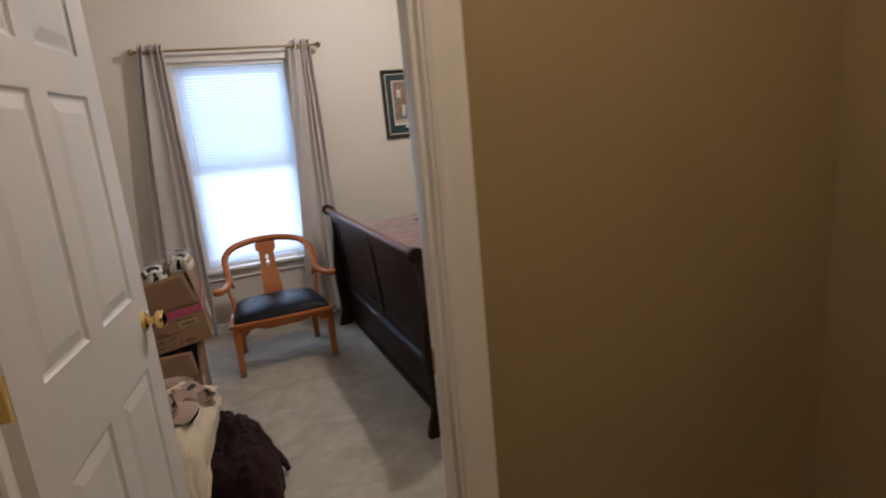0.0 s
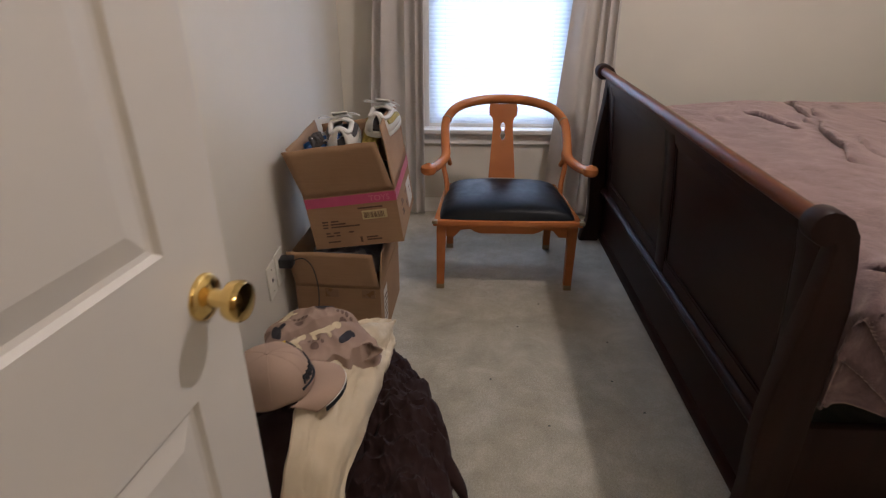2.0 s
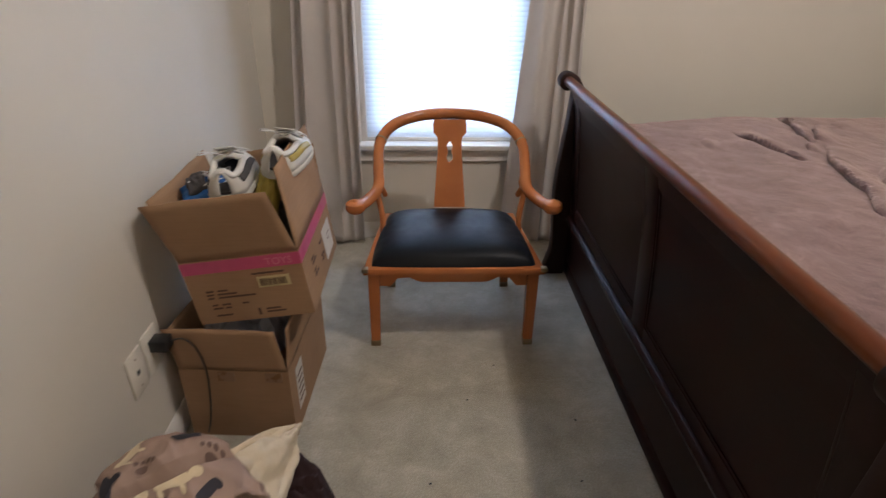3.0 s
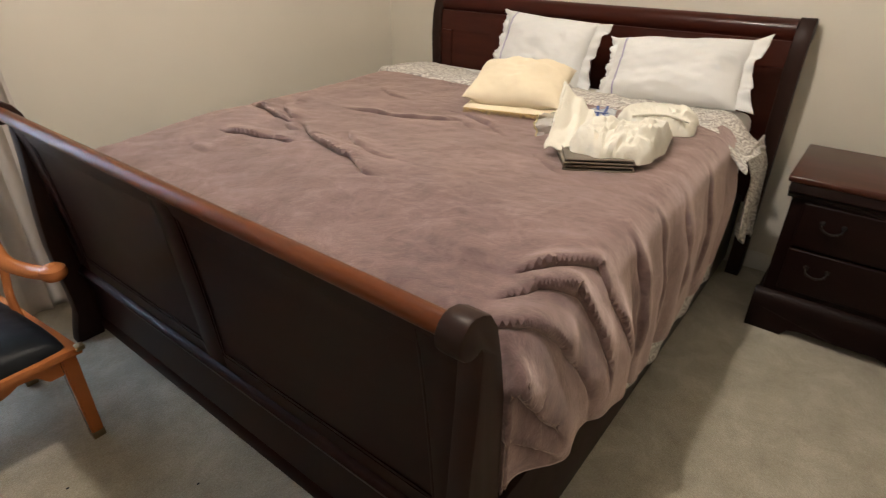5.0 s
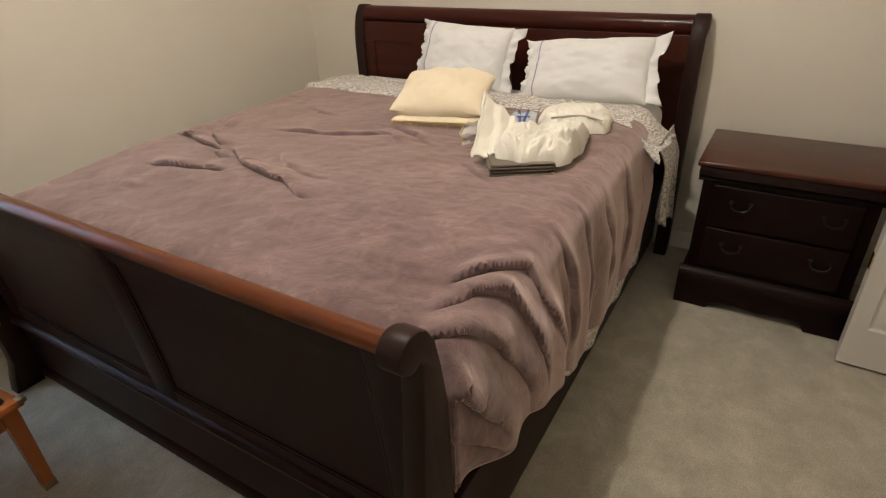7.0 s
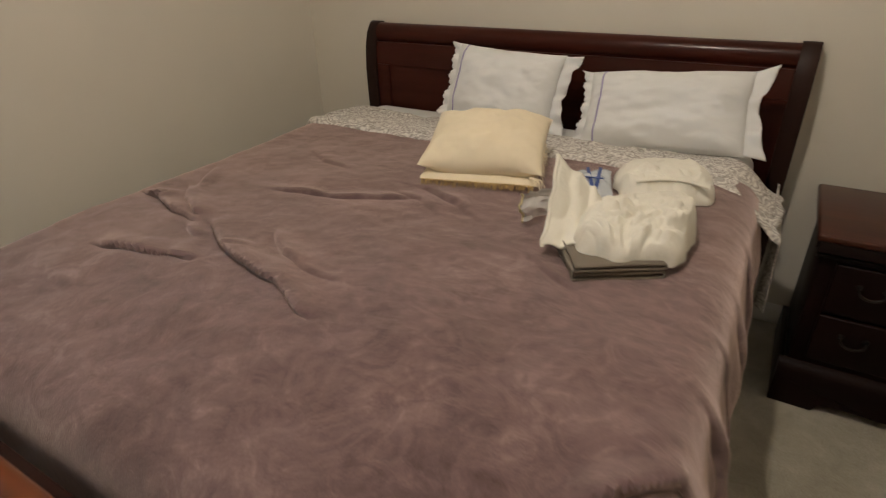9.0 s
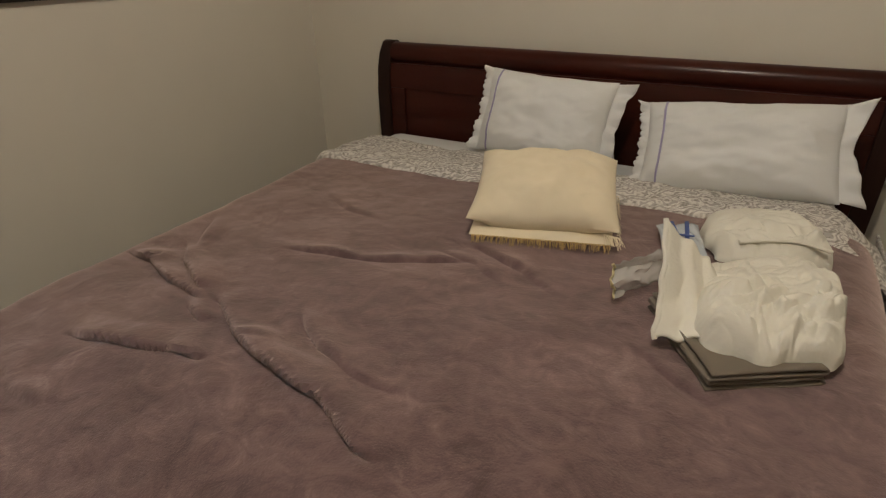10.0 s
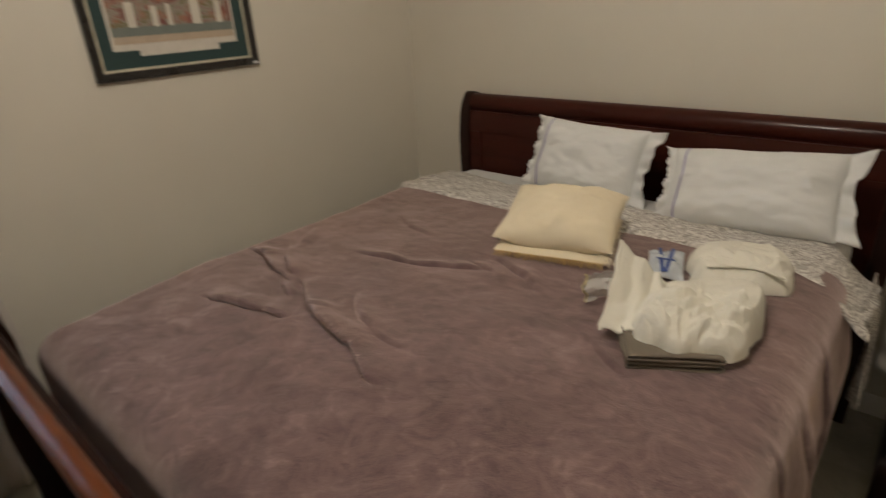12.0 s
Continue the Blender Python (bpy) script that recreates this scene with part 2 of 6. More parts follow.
def sweep(points, size, sides=12, bm=None, up=(0, 0, 1), caps=True):
    """A tube along points; size(t) gives (half width, half height), t from 0 to 1."""
    own = bmesh.new()
    pts = [Vector(p) for p in points]
    rings = []
    for i, p in enumerate(pts):
        t = i / (len(pts) - 1)
        d = (pts[min(i + 1, len(pts) - 1)] - pts[max(i - 1, 0)]).normalized()
        side = d.cross(Vector(up))
        side = side.normalized() if side.length > 1e-4 else Vector((1, 0, 0))
        over = side.cross(d).normalized()
        w, h = size(t) if callable(size) else size
        rings.append([own.verts.new(p + side * w * cos(2 * pi * k / sides) + over * h * sin(2 * pi * k / sides)) for k in range(sides)])
    for a, b in zip(rings, rings[1:]):
        for k in range(sides):
            own.faces.new((a[k], a[(k + 1) % sides], b[(k + 1) % sides], b[k]))
    if caps:
        own.faces.new(rings[0]), own.faces.new(rings[-1])
    return joined(bm, own)


def spline(points, n):
    """A smooth line of n points through the given ones."""
    pts = [Vector(p) for p in points]
    out = []
    for i in range(n):
        s = i / (n - 1) * (len(pts) - 1)
        k = min(int(s), len(pts) - 2)
        f = s - k
        p0, p1, p2, p3 = pts[max(k - 1, 0)], pts[k], pts[k + 1], pts[min(k + 2, len(pts) - 1)]
        out.append(0.5 * ((2 * p1) + (p2 - p0) * f + (2 * p0 - 5 * p1 + 4 * p2 - p3) * f * f + (3 * p1 - p0 - 3 * p2 + p3) * f ** 3))
    return out


def lathe(profile, n=24, m=None, bm=None):
    """A profile of (radius, height) turned round z."""
    own = bmesh.new()
    rings = [[own.verts.new((max(r, 1e-4) * cos(2 * pi * k / n), max(r, 1e-4) * sin(2 * pi * k / n), h)) for k in range(n)] for r, h in profile]
    for a, b in zip(rings, rings[1:]):
        for k in range(n):
            own.faces.new((a[k], a[(k + 1) % n], b[(k + 1) % n], b[k]))
    own.faces.new(rings[0]), own.faces.new(rings[-1])
    if m is not None:
        own.transform(m)
    return joined(bm, own)


def sheet(fn, nu, nv, bm=None, closed=False):
    """A grid of fn(u, v), u and v from 0 to 1."""
    own = bmesh.new()
    rows = [[own.verts.new(fn(i / nu, j / nv)) for j in range(nv + 1)] for i in range(nu + 1)]
    for i in range(nu):
        for j in range(nv):
            own.faces.new((rows[i][j], rows[i + 1][j], rows[i + 1][j + 1], rows[i][j + 1]))
    return joined(bm, own)


def thick(ob, t, offset=-1.0):
    mod = ob.modifiers.new("thickness", "SOLIDIFY")
    mod.thickness, mod.offset = t, offset
    return ob


def step(a, b, x):
    t = min(1.0, max(0.0, (x - a) / (b - a)))
    return t * t * (3 - 2 * t)


def wob(x, y, z=0.0, s=1.0):
    return noise.noise(Vector((x * s, y * s, z * s)))


def basis(origin, u, v):
    """A pose with its x along u, its y along v (made square to u)."""
    u = Vector(u).normalized()
    w = u.cross(Vector(v)).normalized()
    v = w.cross(u)
    return Matrix.Translation(origin) @ Matrix((u, v, w)).transposed().to_4x4()


# ---- structure ----
def wall(name, lo, hi, material, label):
    return solo(name, box(lo, hi), material, label, "wall", "structure", False)


T = 0.11
wall("floor", (HALL_W - T, HALL_S - T, -0.1), (ROOM_E + T, ROOM_N + 0.14, 0.0), CARPET, "grey-beige cut-pile carpet with tread marks")["category"] = "carpet"
wall("ceiling", (HALL_W - T, HALL_S - T, CEIL), (ROOM_E + T, ROOM_N + 0.14, CEIL + 0.1), CEILING, "plain white ceiling")["category"] = "ceiling"
wall("wall_west", (ROOM_W - T, ROOM_S, 0), (ROOM_W, ROOM_N, CEIL), WALL, "cream painted wall with outlet plates")
wall("wall_east", (ROOM_E, ROOM_S, 0), (ROOM_E + T, ROOM_N, CEIL), WALL, "cream painted wall behind the headboard")

WX0, WX1, WZ0, WZ1 = 0.10, 0.93, 0.50, 2.02
bm = box((ROOM_W - T, ROOM_N, 0), (WX0, ROOM_N + 0.14, CEIL))
box((WX1, ROOM_N, 0), (ROOM_E + T, ROOM_N + 0.14, CEIL), bm=bm)
box((WX0, ROOM_N, 0), (WX1, ROOM_N + 0.14, WZ0), bm=bm)
box((WX0, ROOM_N, WZ1), (WX1, ROOM_N + 0.14, CEIL), bm=bm)
solo("wall_north", bm, WALL, "cream painted wall with one window", "wall", "structure", False)

DX0, DX1, DZ = -0.214, 0.625, 2.045
bm = box((ROOM_W - T, HALL_N + 0.004, 0), (DX0 - 0.018, ROOM_S, CEIL))
box((DX1 + 0.018, HALL_N + 0.004, 0), (ROOM_E + T, ROOM_S, CEIL), bm=bm)
box((DX0 - 0.018, HALL_N + 0.004, DZ + 0.018), (DX1 + 0.018, ROOM_S, CEIL), bm=bm)
solo("wall_south", bm, WALL, "cream painted wall with a doorway", "wall", "structure", False)
bm = box((HALL_W, HALL_N, 0), (DX0 - 0.018, HALL_N + 0.004, CEIL))
box((DX1 + 0.018, HALL_N, 0), (HALL_E, HALL_N + 0.004, CEIL), bm=bm)
box((DX0 - 0.018, HALL_N, DZ + 0.018), (DX1 + 0.018, HALL_N + 0.004, CEIL), bm=bm)
solo("wall_hall_north", bm, HALLWALL, "tan painted hallway wall beside the doorway", "wall", "structure", False)
wall("wall_hall_south", (HALL_W, HALL_S - T, 0), (HALL_E, HALL_S, CEIL), HALLWALL, "tan painted hallway wall")
wall("wall_hall_west", (HALL_W - T, HALL_S - T, 0), (HALL_W, HALL_N + 0.004, CEIL), HALLWALL, "tan painted hallway end wall")
wall("wall_hall_east", (HALL_E, HALL_S - T, 0), (HALL_E + T, HALL_N + 0.004, CEIL), HALLWALL, "tan painted hallway end wall")


def skirting(name, x0, y0, x1, y1, nx, ny):
    """Baseboard along a wall from (x0, y0) to (x1, y1); (nx, ny) points into the room."""
    h, d = 0.085, 0.013
    prof = [(0, 0), (d, 0), (d, h * 0.7), (d * 0.75, h * 0.8), (d * 0.55, h * 0.9), (d * 0.3, h), (0, h)]
    if nx:
        bm = extrude([(x0 + nx * p, q) for p, q in prof], "y", y0, y1)
    else:
        bm = extrude([(y0 + ny * p, q) for p, q in prof], "x", x0, x1)
    return solo(name, bm, TRIM, "white painted wooden baseboard", "baseboard", "structure")


skirting("baseboard_west", ROOM_W, ROOM_S, ROOM_W, ROOM_N, 1, 0)
skirting("baseboard_east", ROOM_E, ROOM_S, ROOM_E, ROOM_N, -1, 0)
skirting("baseboard_north", ROOM_W + 0.014, ROOM_N, ROOM_E - 0.014, ROOM_N, 0, -1)
skirting("baseboard_south", DX1 + 0.08, ROOM_S, ROOM_E - 0.014, ROOM_S, 0, 1)
skirting("baseboard_hall", DX1 + 0.1, HALL_N, HALL_E, HALL_N, 0, -1)

# doorway: jamb lining, stops, casings, strike plate
frame_1 = thing("door_frame", (DX1, ROOM_S, 0), "white painted door frame with moulded casing", "door frame", kind="structure")
part("jamb", box((DX1, HALL_N - 0.002, 0), (DX1 + 0.018, ROOM_S + 0.002, DZ), 0.001), TRIM, frame_1)
part("jamb", box((DX0 - 0.018, HALL_N - 0.002, 0), (DX0, ROOM_S + 0.002, DZ), 0.001), TRIM, frame_1)
part("head_jamb", box((DX0 - 0.018, HALL_N - 0.002, DZ), (DX1 + 0.018, ROOM_S + 0.002, DZ + 0.018), 0.001), TRIM, frame_1)
part("door_stop", box((DX1 - 0.011, HALL_N + 0.025, 0), (DX1, ROOM_S - 0.04, DZ), 0.003), TRIM, frame_1)
part("door_stop", box((DX0, HALL_N + 0.025, 0), (DX0 + 0.011, ROOM_S - 0.04, DZ), 0.003), TRIM, frame_1)
CASE = [(0, 0), (0, 0.010), (0.012, 0.014), (0.02, 0.011), (0.05, 0.015), (0.066, 0.020), (0.078, 0.017), (0.08, 0)]


def casing(y, sign):
    a, b = DX1 + 0.006, DX0 - 0.006
    part("casing", extrude([(a + p, y + sign * q) for p, q in CASE], "z", 0, DZ + 0.08), TRIM, frame_1)
    part("casing", extrude([(b - p, y + sign * q) for p, q in CASE], "z", 0, DZ + 0.08), TRIM, frame_1)
    part("head_casing", extrude([(y + sign * q, DZ + 0.006 + p) for p, q in CASE], "x", b, a), TRIM, frame_1)


casing(HALL_N - 0.0025, -1)
casing(ROOM_S + 0.0025, 1)
plate = part("strike_plate", box((DX1 - 0.002, ROOM_S - 0.044, 0.882), (DX1, ROOM_S - 0.004, 0.948), 0.0008), BRASS, frame_1, "brass strike plate")
part("latch_hole", box((DX1 - 0.0026, ROOM_S - 0.032, 0.902), (DX1 - 0.0018, ROOM_S - 0.016, 0.928)), BLACK, plate)
for z in (0.890, 0.940):
    part("screw", lathe([(0.0035, 0), (0.0030, 0.0008), (0, 0.001)], 10, pose(DX1 - 0.002, ROOM_S - 0.024, z, 0, -90, 0)), OLDBRASS, plate)


# ---- doors ----
def panel_leaf(name, width, height, thickness, columns, rows, m, parent, stile=0.105, both=True):
    """A moulded panel door leaf in the local x (width), z (height) plane, as one slab with sunk, raised-field panels."""
    bm = bmesh.new()
    xs, zs = [0.0], [0.0]
    for a, b in columns:
        xs += [a, b]
    for a, b in rows:
        zs += [a, b]
    xs.append(width), zs.append(height)
    t = thickness / 2
    for face in (-1, 1):
        y = face * t
        for i in range(len(xs) - 1):
            for j in range(len(zs) - 1):
                x0, x1, z0, z1 = xs[i], xs[i + 1], zs[j], zs[j + 1]
                if i % 2 and j % 2:
                    rings = [(0, 0), (0.006, 0.007), (0.013, 0.009), (0.018, 0.008), (0.046, 0.001)]
                    loops = []
                    for inset, sink in rings:
                        yy = y - face * sink
                        loops.append([bm.verts.new((x, yy, z)) for x, z in ((x0 + inset, z0 + inset), (x1 - inset, z0 + inset), (x1 - inset, z1 - inset), (x0 + inset, z1 - inset))])
                    for a, b in zip(loops, loops[1:]):
                        for k in range(4):
                            bm.faces.new((a[k], a[(k + 1) % 4], b[(k + 1) % 4], b[k]))
                    bm.faces.new(loops[-1])
                else:
                    bm.faces.new([bm.verts.new(c) for c in ((x0, y, z0), (x1, y, z0), (x1, y, z1), (x0, y, z1))])
    edge = [(0, 0), (width, 0), (width, height), (0, height)]
    for k in range(4):
        (a, b), (c, d) = edge[k], edge[(k + 1) % 4]
        bm.faces.new([bm.verts.new(p) for p in ((a, -t, b), (c, -t, d), (c, t, d), (a, t, b))])
    bmesh.ops.remove_doubles(bm, verts=bm.verts, dist=1e-5)
    bm.transform(m)
    return part(name, bm, DOORPAINT, parent, smooth=False)


HINGE = Vector((-0.203, 5.045, 0.012))
LEAF = Vector((0.137, 0.755, 0)).normalized()
door = thing("door_1", HINGE, "white six-panel door standing open into the room", "door", kind="structure")
dm = basis(HINGE + LEAF.cross(Vector((0, 0, 1))) * -0.0, LEAF, LEAF.cross(Vector((0, 0, 1))) * -1)
ROWS6 = [(0.235, 0.80), (1.020, 1.61), (1.715, 1.925)]
panel_leaf("leaf", 0.826, 2.025, 0.035, [(0.118, 0.368), (0.458, 0.708)], ROWS6, dm, door)


def door_knob(s):
    k = dm @ pose(0.763, s * 0.0175, 0.932) @ pose(0, 0, 0, -90 * s, 0, 0)
    knob = part("door_knob", lathe([(0.0, 0.0), (0.033, 0.0), (0.033, 0.003), (0.030, 0.007), (0.020, 0.010), (0.013, 0.013), (0.0115, 0.030), (0.016, 0.034), (0.026, 0.039), (0.0285, 0.047), (0.0285, 0.055), (0.025, 0.061), (0.012, 0.065), (0, 0.0655)], 32, k), BRASS, door, "polished brass door knob")
    return knob


door_knob(1), door_knob(-1)
part("latch_plate", box((0.8255, -0.012, 0.905), (0.8272, 0.012, 0.962), 0.0006, m=dm), BRASS, door, "brass latch plate")
for z in (0.25, 1.06, 1.80):
    h = part("hinge", lathe([(0.006, -0.045), (0.006, 0.045)], 12, pose(HINGE.x - 0.008, HINGE.y + 0.006, z)), BRASS, door, "brass butt hinge")
    part("hinge_leaf", box((-0.0012, -0.015, z - 0.057), (0.0, 0.017, z + 0.033), 0.0004, m=dm), BRASS, h)

# folding closet door leaf standing out from the south wall
fold = thing("door_2", (2.60, 5.07, 0.012), "white panelled closet door leaf folded open", "door", kind="structure")
panel_leaf("leaf", 0.29, 2.0, 0.032, [(0.055, 0.235)], [(0.16, 0.85), (1.0, 1.86)], basis((2.598, 5.066, 0.012), (0.03, 0.999, 0), (-1, 0, 0)), fold)
panel_leaf("leaf", 0.29, 2.0, 0.032, [(0.055, 0.235)], [(0.16, 0.85), (1.0, 1.86)], basis((2.642, 5.066, 0.012), (-0.02, 0.999, 0), (-1, 0, 0)), fold)
part("hinge", box((2.606, 5.357, 0.4), (2.636, 5.361, 0.46), 0.001), BRASS, fold)

# ---- window ----
win = thing("window_1", (0.515, ROOM_N, WZ0), "bright double-hung window with white casing and lowered mini blind", "window", kind="structure")
f = 0.03
for nm, lo, hi in (("window_frame", (WX0, 8.40, WZ0), (WX0 + f, 8.50, WZ1)), ("window_frame", (WX1 - f, 8.40, WZ0), (WX1, 8.50, WZ1)),
                   ("window_frame", (WX0 + f, 8.40, WZ1 - f), (WX1 - f, 8.50, WZ1)), ("window_frame", (WX0 + f, 8.40, WZ0), (WX1 - f, 8.50, WZ0 + f))):
    part(nm, box(lo, hi, 0.002), TRIM, win)


def sash(y, z0, z1):
    a, b, w = WX0 + f, WX1 - f, 0.042
    s = part("sash", box((a, y, z0), (a + w, y + 0.03, z1), 0.002), TRIM, win)
    part("sash_rail", box((b - w, y, z0), (b, y + 0.03, z1), 0.002), TRIM, s)
    part("sash_rail", box((a + w, y, z0), (b - w, y + 0.03, z0 + w), 0.002), TRIM, s)
    part("sash_rail", box((a + w, y, z1 - w), (b - w, y + 0.03, z1), 0.002), TRIM, s)
    p = part("pane", box((a + w, y + 0.013, z0 + w), (b - w, y + 0.017, z1 - w)), GLASS, s)
    p.visible_shadow = False


sash(8.455, WZ0 + f, 1.27)
sash(8.487, 1.235, WZ1 - f)
WC = [(0, 0), (0, 0.010), (0.014, 0.015), (0.03, 0.012), (0.056, 0.018), (0.062, 0.014), (0.062, 0)]
yb = ROOM_N - 0.0025
part("window_casing", extrude([(WX0 - p, yb - q) for p, q in WC], "z", WZ0 + 0.022, WZ1 + 0.06), TRIM, win)
part("window_casing", extrude([(WX1 + p, yb - q) for p, q in WC], "z", WZ0 + 0.022, WZ1 + 0.06), TRIM, win)
part("window_casing", extrude([(yb - q, WZ1 + p) for p, q in WC], "x", WX0, WX1), TRIM, win)
part("window_sill", box((WX0 - 0.08, 8.325, WZ0 - 0.006), (WX1 + 0.08, 8.44, WZ0 + 0.02), 0.006, 3), TRIM, win)
part("apron", extrude([(yb - q, WZ0 - 0.012 - p) for p, q in WC], "x", WX0 - 0.055, WX1 + 0.055), TRIM, win)

blind = thing("mini_blind", (0.515, 8.42, WZ1 - f), "white aluminium mini blind, lowered, slats half closed", "blind")
part("head_rail", box((WX0 + 0.006, 8.405, WZ1 - 0.03), (WX1 - 0.006, 8.43, WZ1 - 0.002), 0.002), TRIM, blind)
part("bottom_rail", box((WX0 + 0.012, 8.408, WZ0 + 0.024), (WX1 - 0.012, 8.430, WZ0 + 0.036), 0.003), TRIM, blind)
slat_bm = bmesh.new()
sx, tilt = (WX1 - WX0) / 2 - 0.012, radians(57)
arc = [(-0.0125, -0.0010), (-0.006, 0.0006), (0, 0.0011), (0.006, 0.0006), (0.0125, -0.0010)]
loops = [[slat_bm.verts.new((s, a * cos(tilt) - b * sin(tilt), a * sin(tilt) + b * cos(tilt))) for a, b in arc] for s in (-sx, sx)]
for k in range(4):
    slat_bm.faces.new((loops[0][k], loops[0][k + 1], loops[1][k + 1], loops[1][k]))
slat_data = bpy.data.meshes.new("slat")
slat_bm.to_mesh(slat_data), slat_bm.free()
slat_data.materials.append(SLAT)
count = 67
for i in range(count):
    s = new("slat", slat_data)
    s.parent, s.location = blind, (0.0, 0.0, WZ0 + 0.046 + (WZ1 - WZ0 - 0.09) * i / (count - 1) - (WZ1 - f))
for x in (WX0 + 0.12, WX1 - 0.12):
    for y in (8.4075, 8.4325):
        part("ladder_cord", sweep([(x, y, WZ0 + 0.03), (x, y, WZ1 - 0.03)], (0.0008, 0.0008), 6, up=(1, 0, 0)), LINEN, blind)
part("tilt_wand", sweep([(WX0 + 0.085, 8.402, WZ1 - 0.02), (WX0 + 0.088, 8.40, 1.25)], (0.0028, 0.0028), 8, up=(1, 0, 0)), WHITEPLASTIC, blind)
bm = box((-9.0, 16.0, -6.0), (10.0, 16.05, 9.0))
solo("backdrop", bm, DAYGLOW, "overexposed pale daylight outside the window", "backdrop", "structure", False)

# ---- ceiling lamp ----
ceiling_lamp = thing("ceiling_lamp", (LAMP[0], LAMP[1], CEIL), "round flush brass ceiling lamp base with a bare bulb", "lamp")
part("lamp_base", lathe([(0.0, 0.0), (0.15, 0.0), (0.15, -0.012), (0.14, -0.02), (0, -0.02)], 32, pose(LAMP[0], LAMP[1], CEIL)), OLDBRASS, ceiling_lamp)

# ---- curtains ----
def curtain(x0t, x1t, x0b, x1b, folds, phase):
    label = "taupe grommet curtain panel drawn to the window's side"
    c = thing("curtain", ((x0b + x1b) / 2, 8.29, 0.01), label, "curtain", "window curtains")

    def at(u, v):
        z = 2.135 - v * 2.115
        k = v ** 0.8
        x = (x0t + (x0b - x0t) * k) * (1 - u) + (x1t + (x1b - x1t) * k) * u
        a = 2 * pi * folds * (u + 0.10 * sin(2 * pi * u + phase)) + phase + 0.5 * sin(2.1 * v + 4 * u)
        depth = 0.030 * (0.85 + 0.25 * wob(u * 4, v * 2, phase)) * (1 - 0.25 * v)
        return (x + 0.010 * cos(a) + 0.010 * wob(u * 3, v * 3, 7 + phase), 8.283 - depth * sin(a) + 0.010 * wob(u * 3, v * 2.2, 3), z + 0.004 * sin(a))
    thick(part("panel", sheet(at, 110, 60), CURTAIN, c), 0.003, 0)
    for i in range(folds):
        u = (i + 0.5) / folds
        p = at(u, 0.018)
        part("grommet", lathe([(0.014, -0.002), (0.021, -0.002), (0.021, 0.002), (0.014, 0.002)], 18, pose(p[0], 8.283, 2.085, 0, 90, 25)), OLDBRASS, c)
    return c


curtain(-0.045, 0.080, -0.225, 0.105, 4, 0.4)
curtain(0.945, 1.10, 0.800, 1.16, 4, 2.0)
rod = thing("curtain_rod", (0.53, 8.283, 2.085), "brushed metal curtain rod with round brass finials", "curtain rod")
part("rod", sweep([(-0.07, 8.283, 2.085), (1.12, 8.283, 2.095)], (0.008, 0.008), 14), OLDBRASS, rod)
for x, d in ((-0.07, -1), (1.12, 1)):
    part("finial", lathe([(0.009, 0), (0.012, 0.004), (0.008, 0.010), (0.017, 0.018), (0.023, 0.030), (0.017, 0.043), (0.006, 0.050), (0, 0.051)], 20, pose(x, 8.283, 2.085 if d < 0 else 2.095, 0, 90 * d, 0)), OLDBRASS, rod, "round antique brass finial")
for x in (-0.015, 1.075):
    part("bracket", sweep([(x, ROOM_N - 0.002, 2.06), (x, 8.33, 2.07), (x, 8.284, 2.076)], (0.006, 0.006), 8), OLDBRASS, rod)

# ---- sleigh bed ----
BED_S, BED_N = 6.143, 8.03
bed = thing("sleigh_bed", (1.06, 7.06, 0), "dark cherry wooden sleigh bed with rolled footboard", "bed")


def scroll(cx, cz, r, a0, a1, n, flip=1):
    return [(cx + flip * r * cos(radians(a0 + (a1 - a0) * i / n)), cz + r * sin(radians(a0 + (a1 - a0) * i / n))) for i in range(n + 1)]


# foot end: posts with outward scroll and flared foot
FP = [(1.020, 0.856)] + scroll(0.996, 0.898, 0.036, -58, -270, 14) + [(1.016, 0.930), (1.038, 0.917), (1.058, 0.885), (1.074, 0.82), (1.092, 0.72), (1.098, 0.5), (1.104, 0.3), (1.106, 0.18), (1.094, 0.08), (1.072, 0.0), (0.974, 0.0), (0.984, 0.05), (1.004, 0.12), (1.004, 0.20), (0.994, 0.32), (0.990, 0.42), (0.994, 0.52), (1.004, 0.64), (1.014, 0.74)]
for y0, y1 in ((BED_S, BED_S + 0.048), (BED_N - 0.058, BED_N)):
    post = part("foot_post", extrude(FP, "y", y0, y1, bevel=0.004), CHERRY_BLACK, bed, "dark scrolled footboard post")
a, b = BED_S + 0.046, BED_N - 0.056
part("top_rail", sweep([(0.997, a, 0.900), (0.997, b, 0.900)], (0.0205, 0.0205), 28, up=(1, 0, 0)), CHERRY_TOP, bed, "rounded reddish-brown top rail, worn varnish and lamp glare in its colour")
FACE = ((0.0, 1.084), (0.32, 1.076), (0.50, 1.064), (0.65, 1.051), (0.80, 1.034), (0.89, 1.012))


def face_x(z):
    for (z0, x0), (z1, x1) in zip(FACE, FACE[1:]):
        if z <= z1:
            return x0 + (x1 - x0) * (z - z0) / (z1 - z0)
    return FACE[-1][1]


def curved(z0, z1, proud, deep, n=10):
    """A strip of the footboard's curved face between two heights."""
    zs = [z0 + (z1 - z0) * k / n for k in range(n + 1)]
    return [(face_x(z) - proud, z) for z in zs] + [(face_x(z) + deep, z) for z in reversed(zs)]


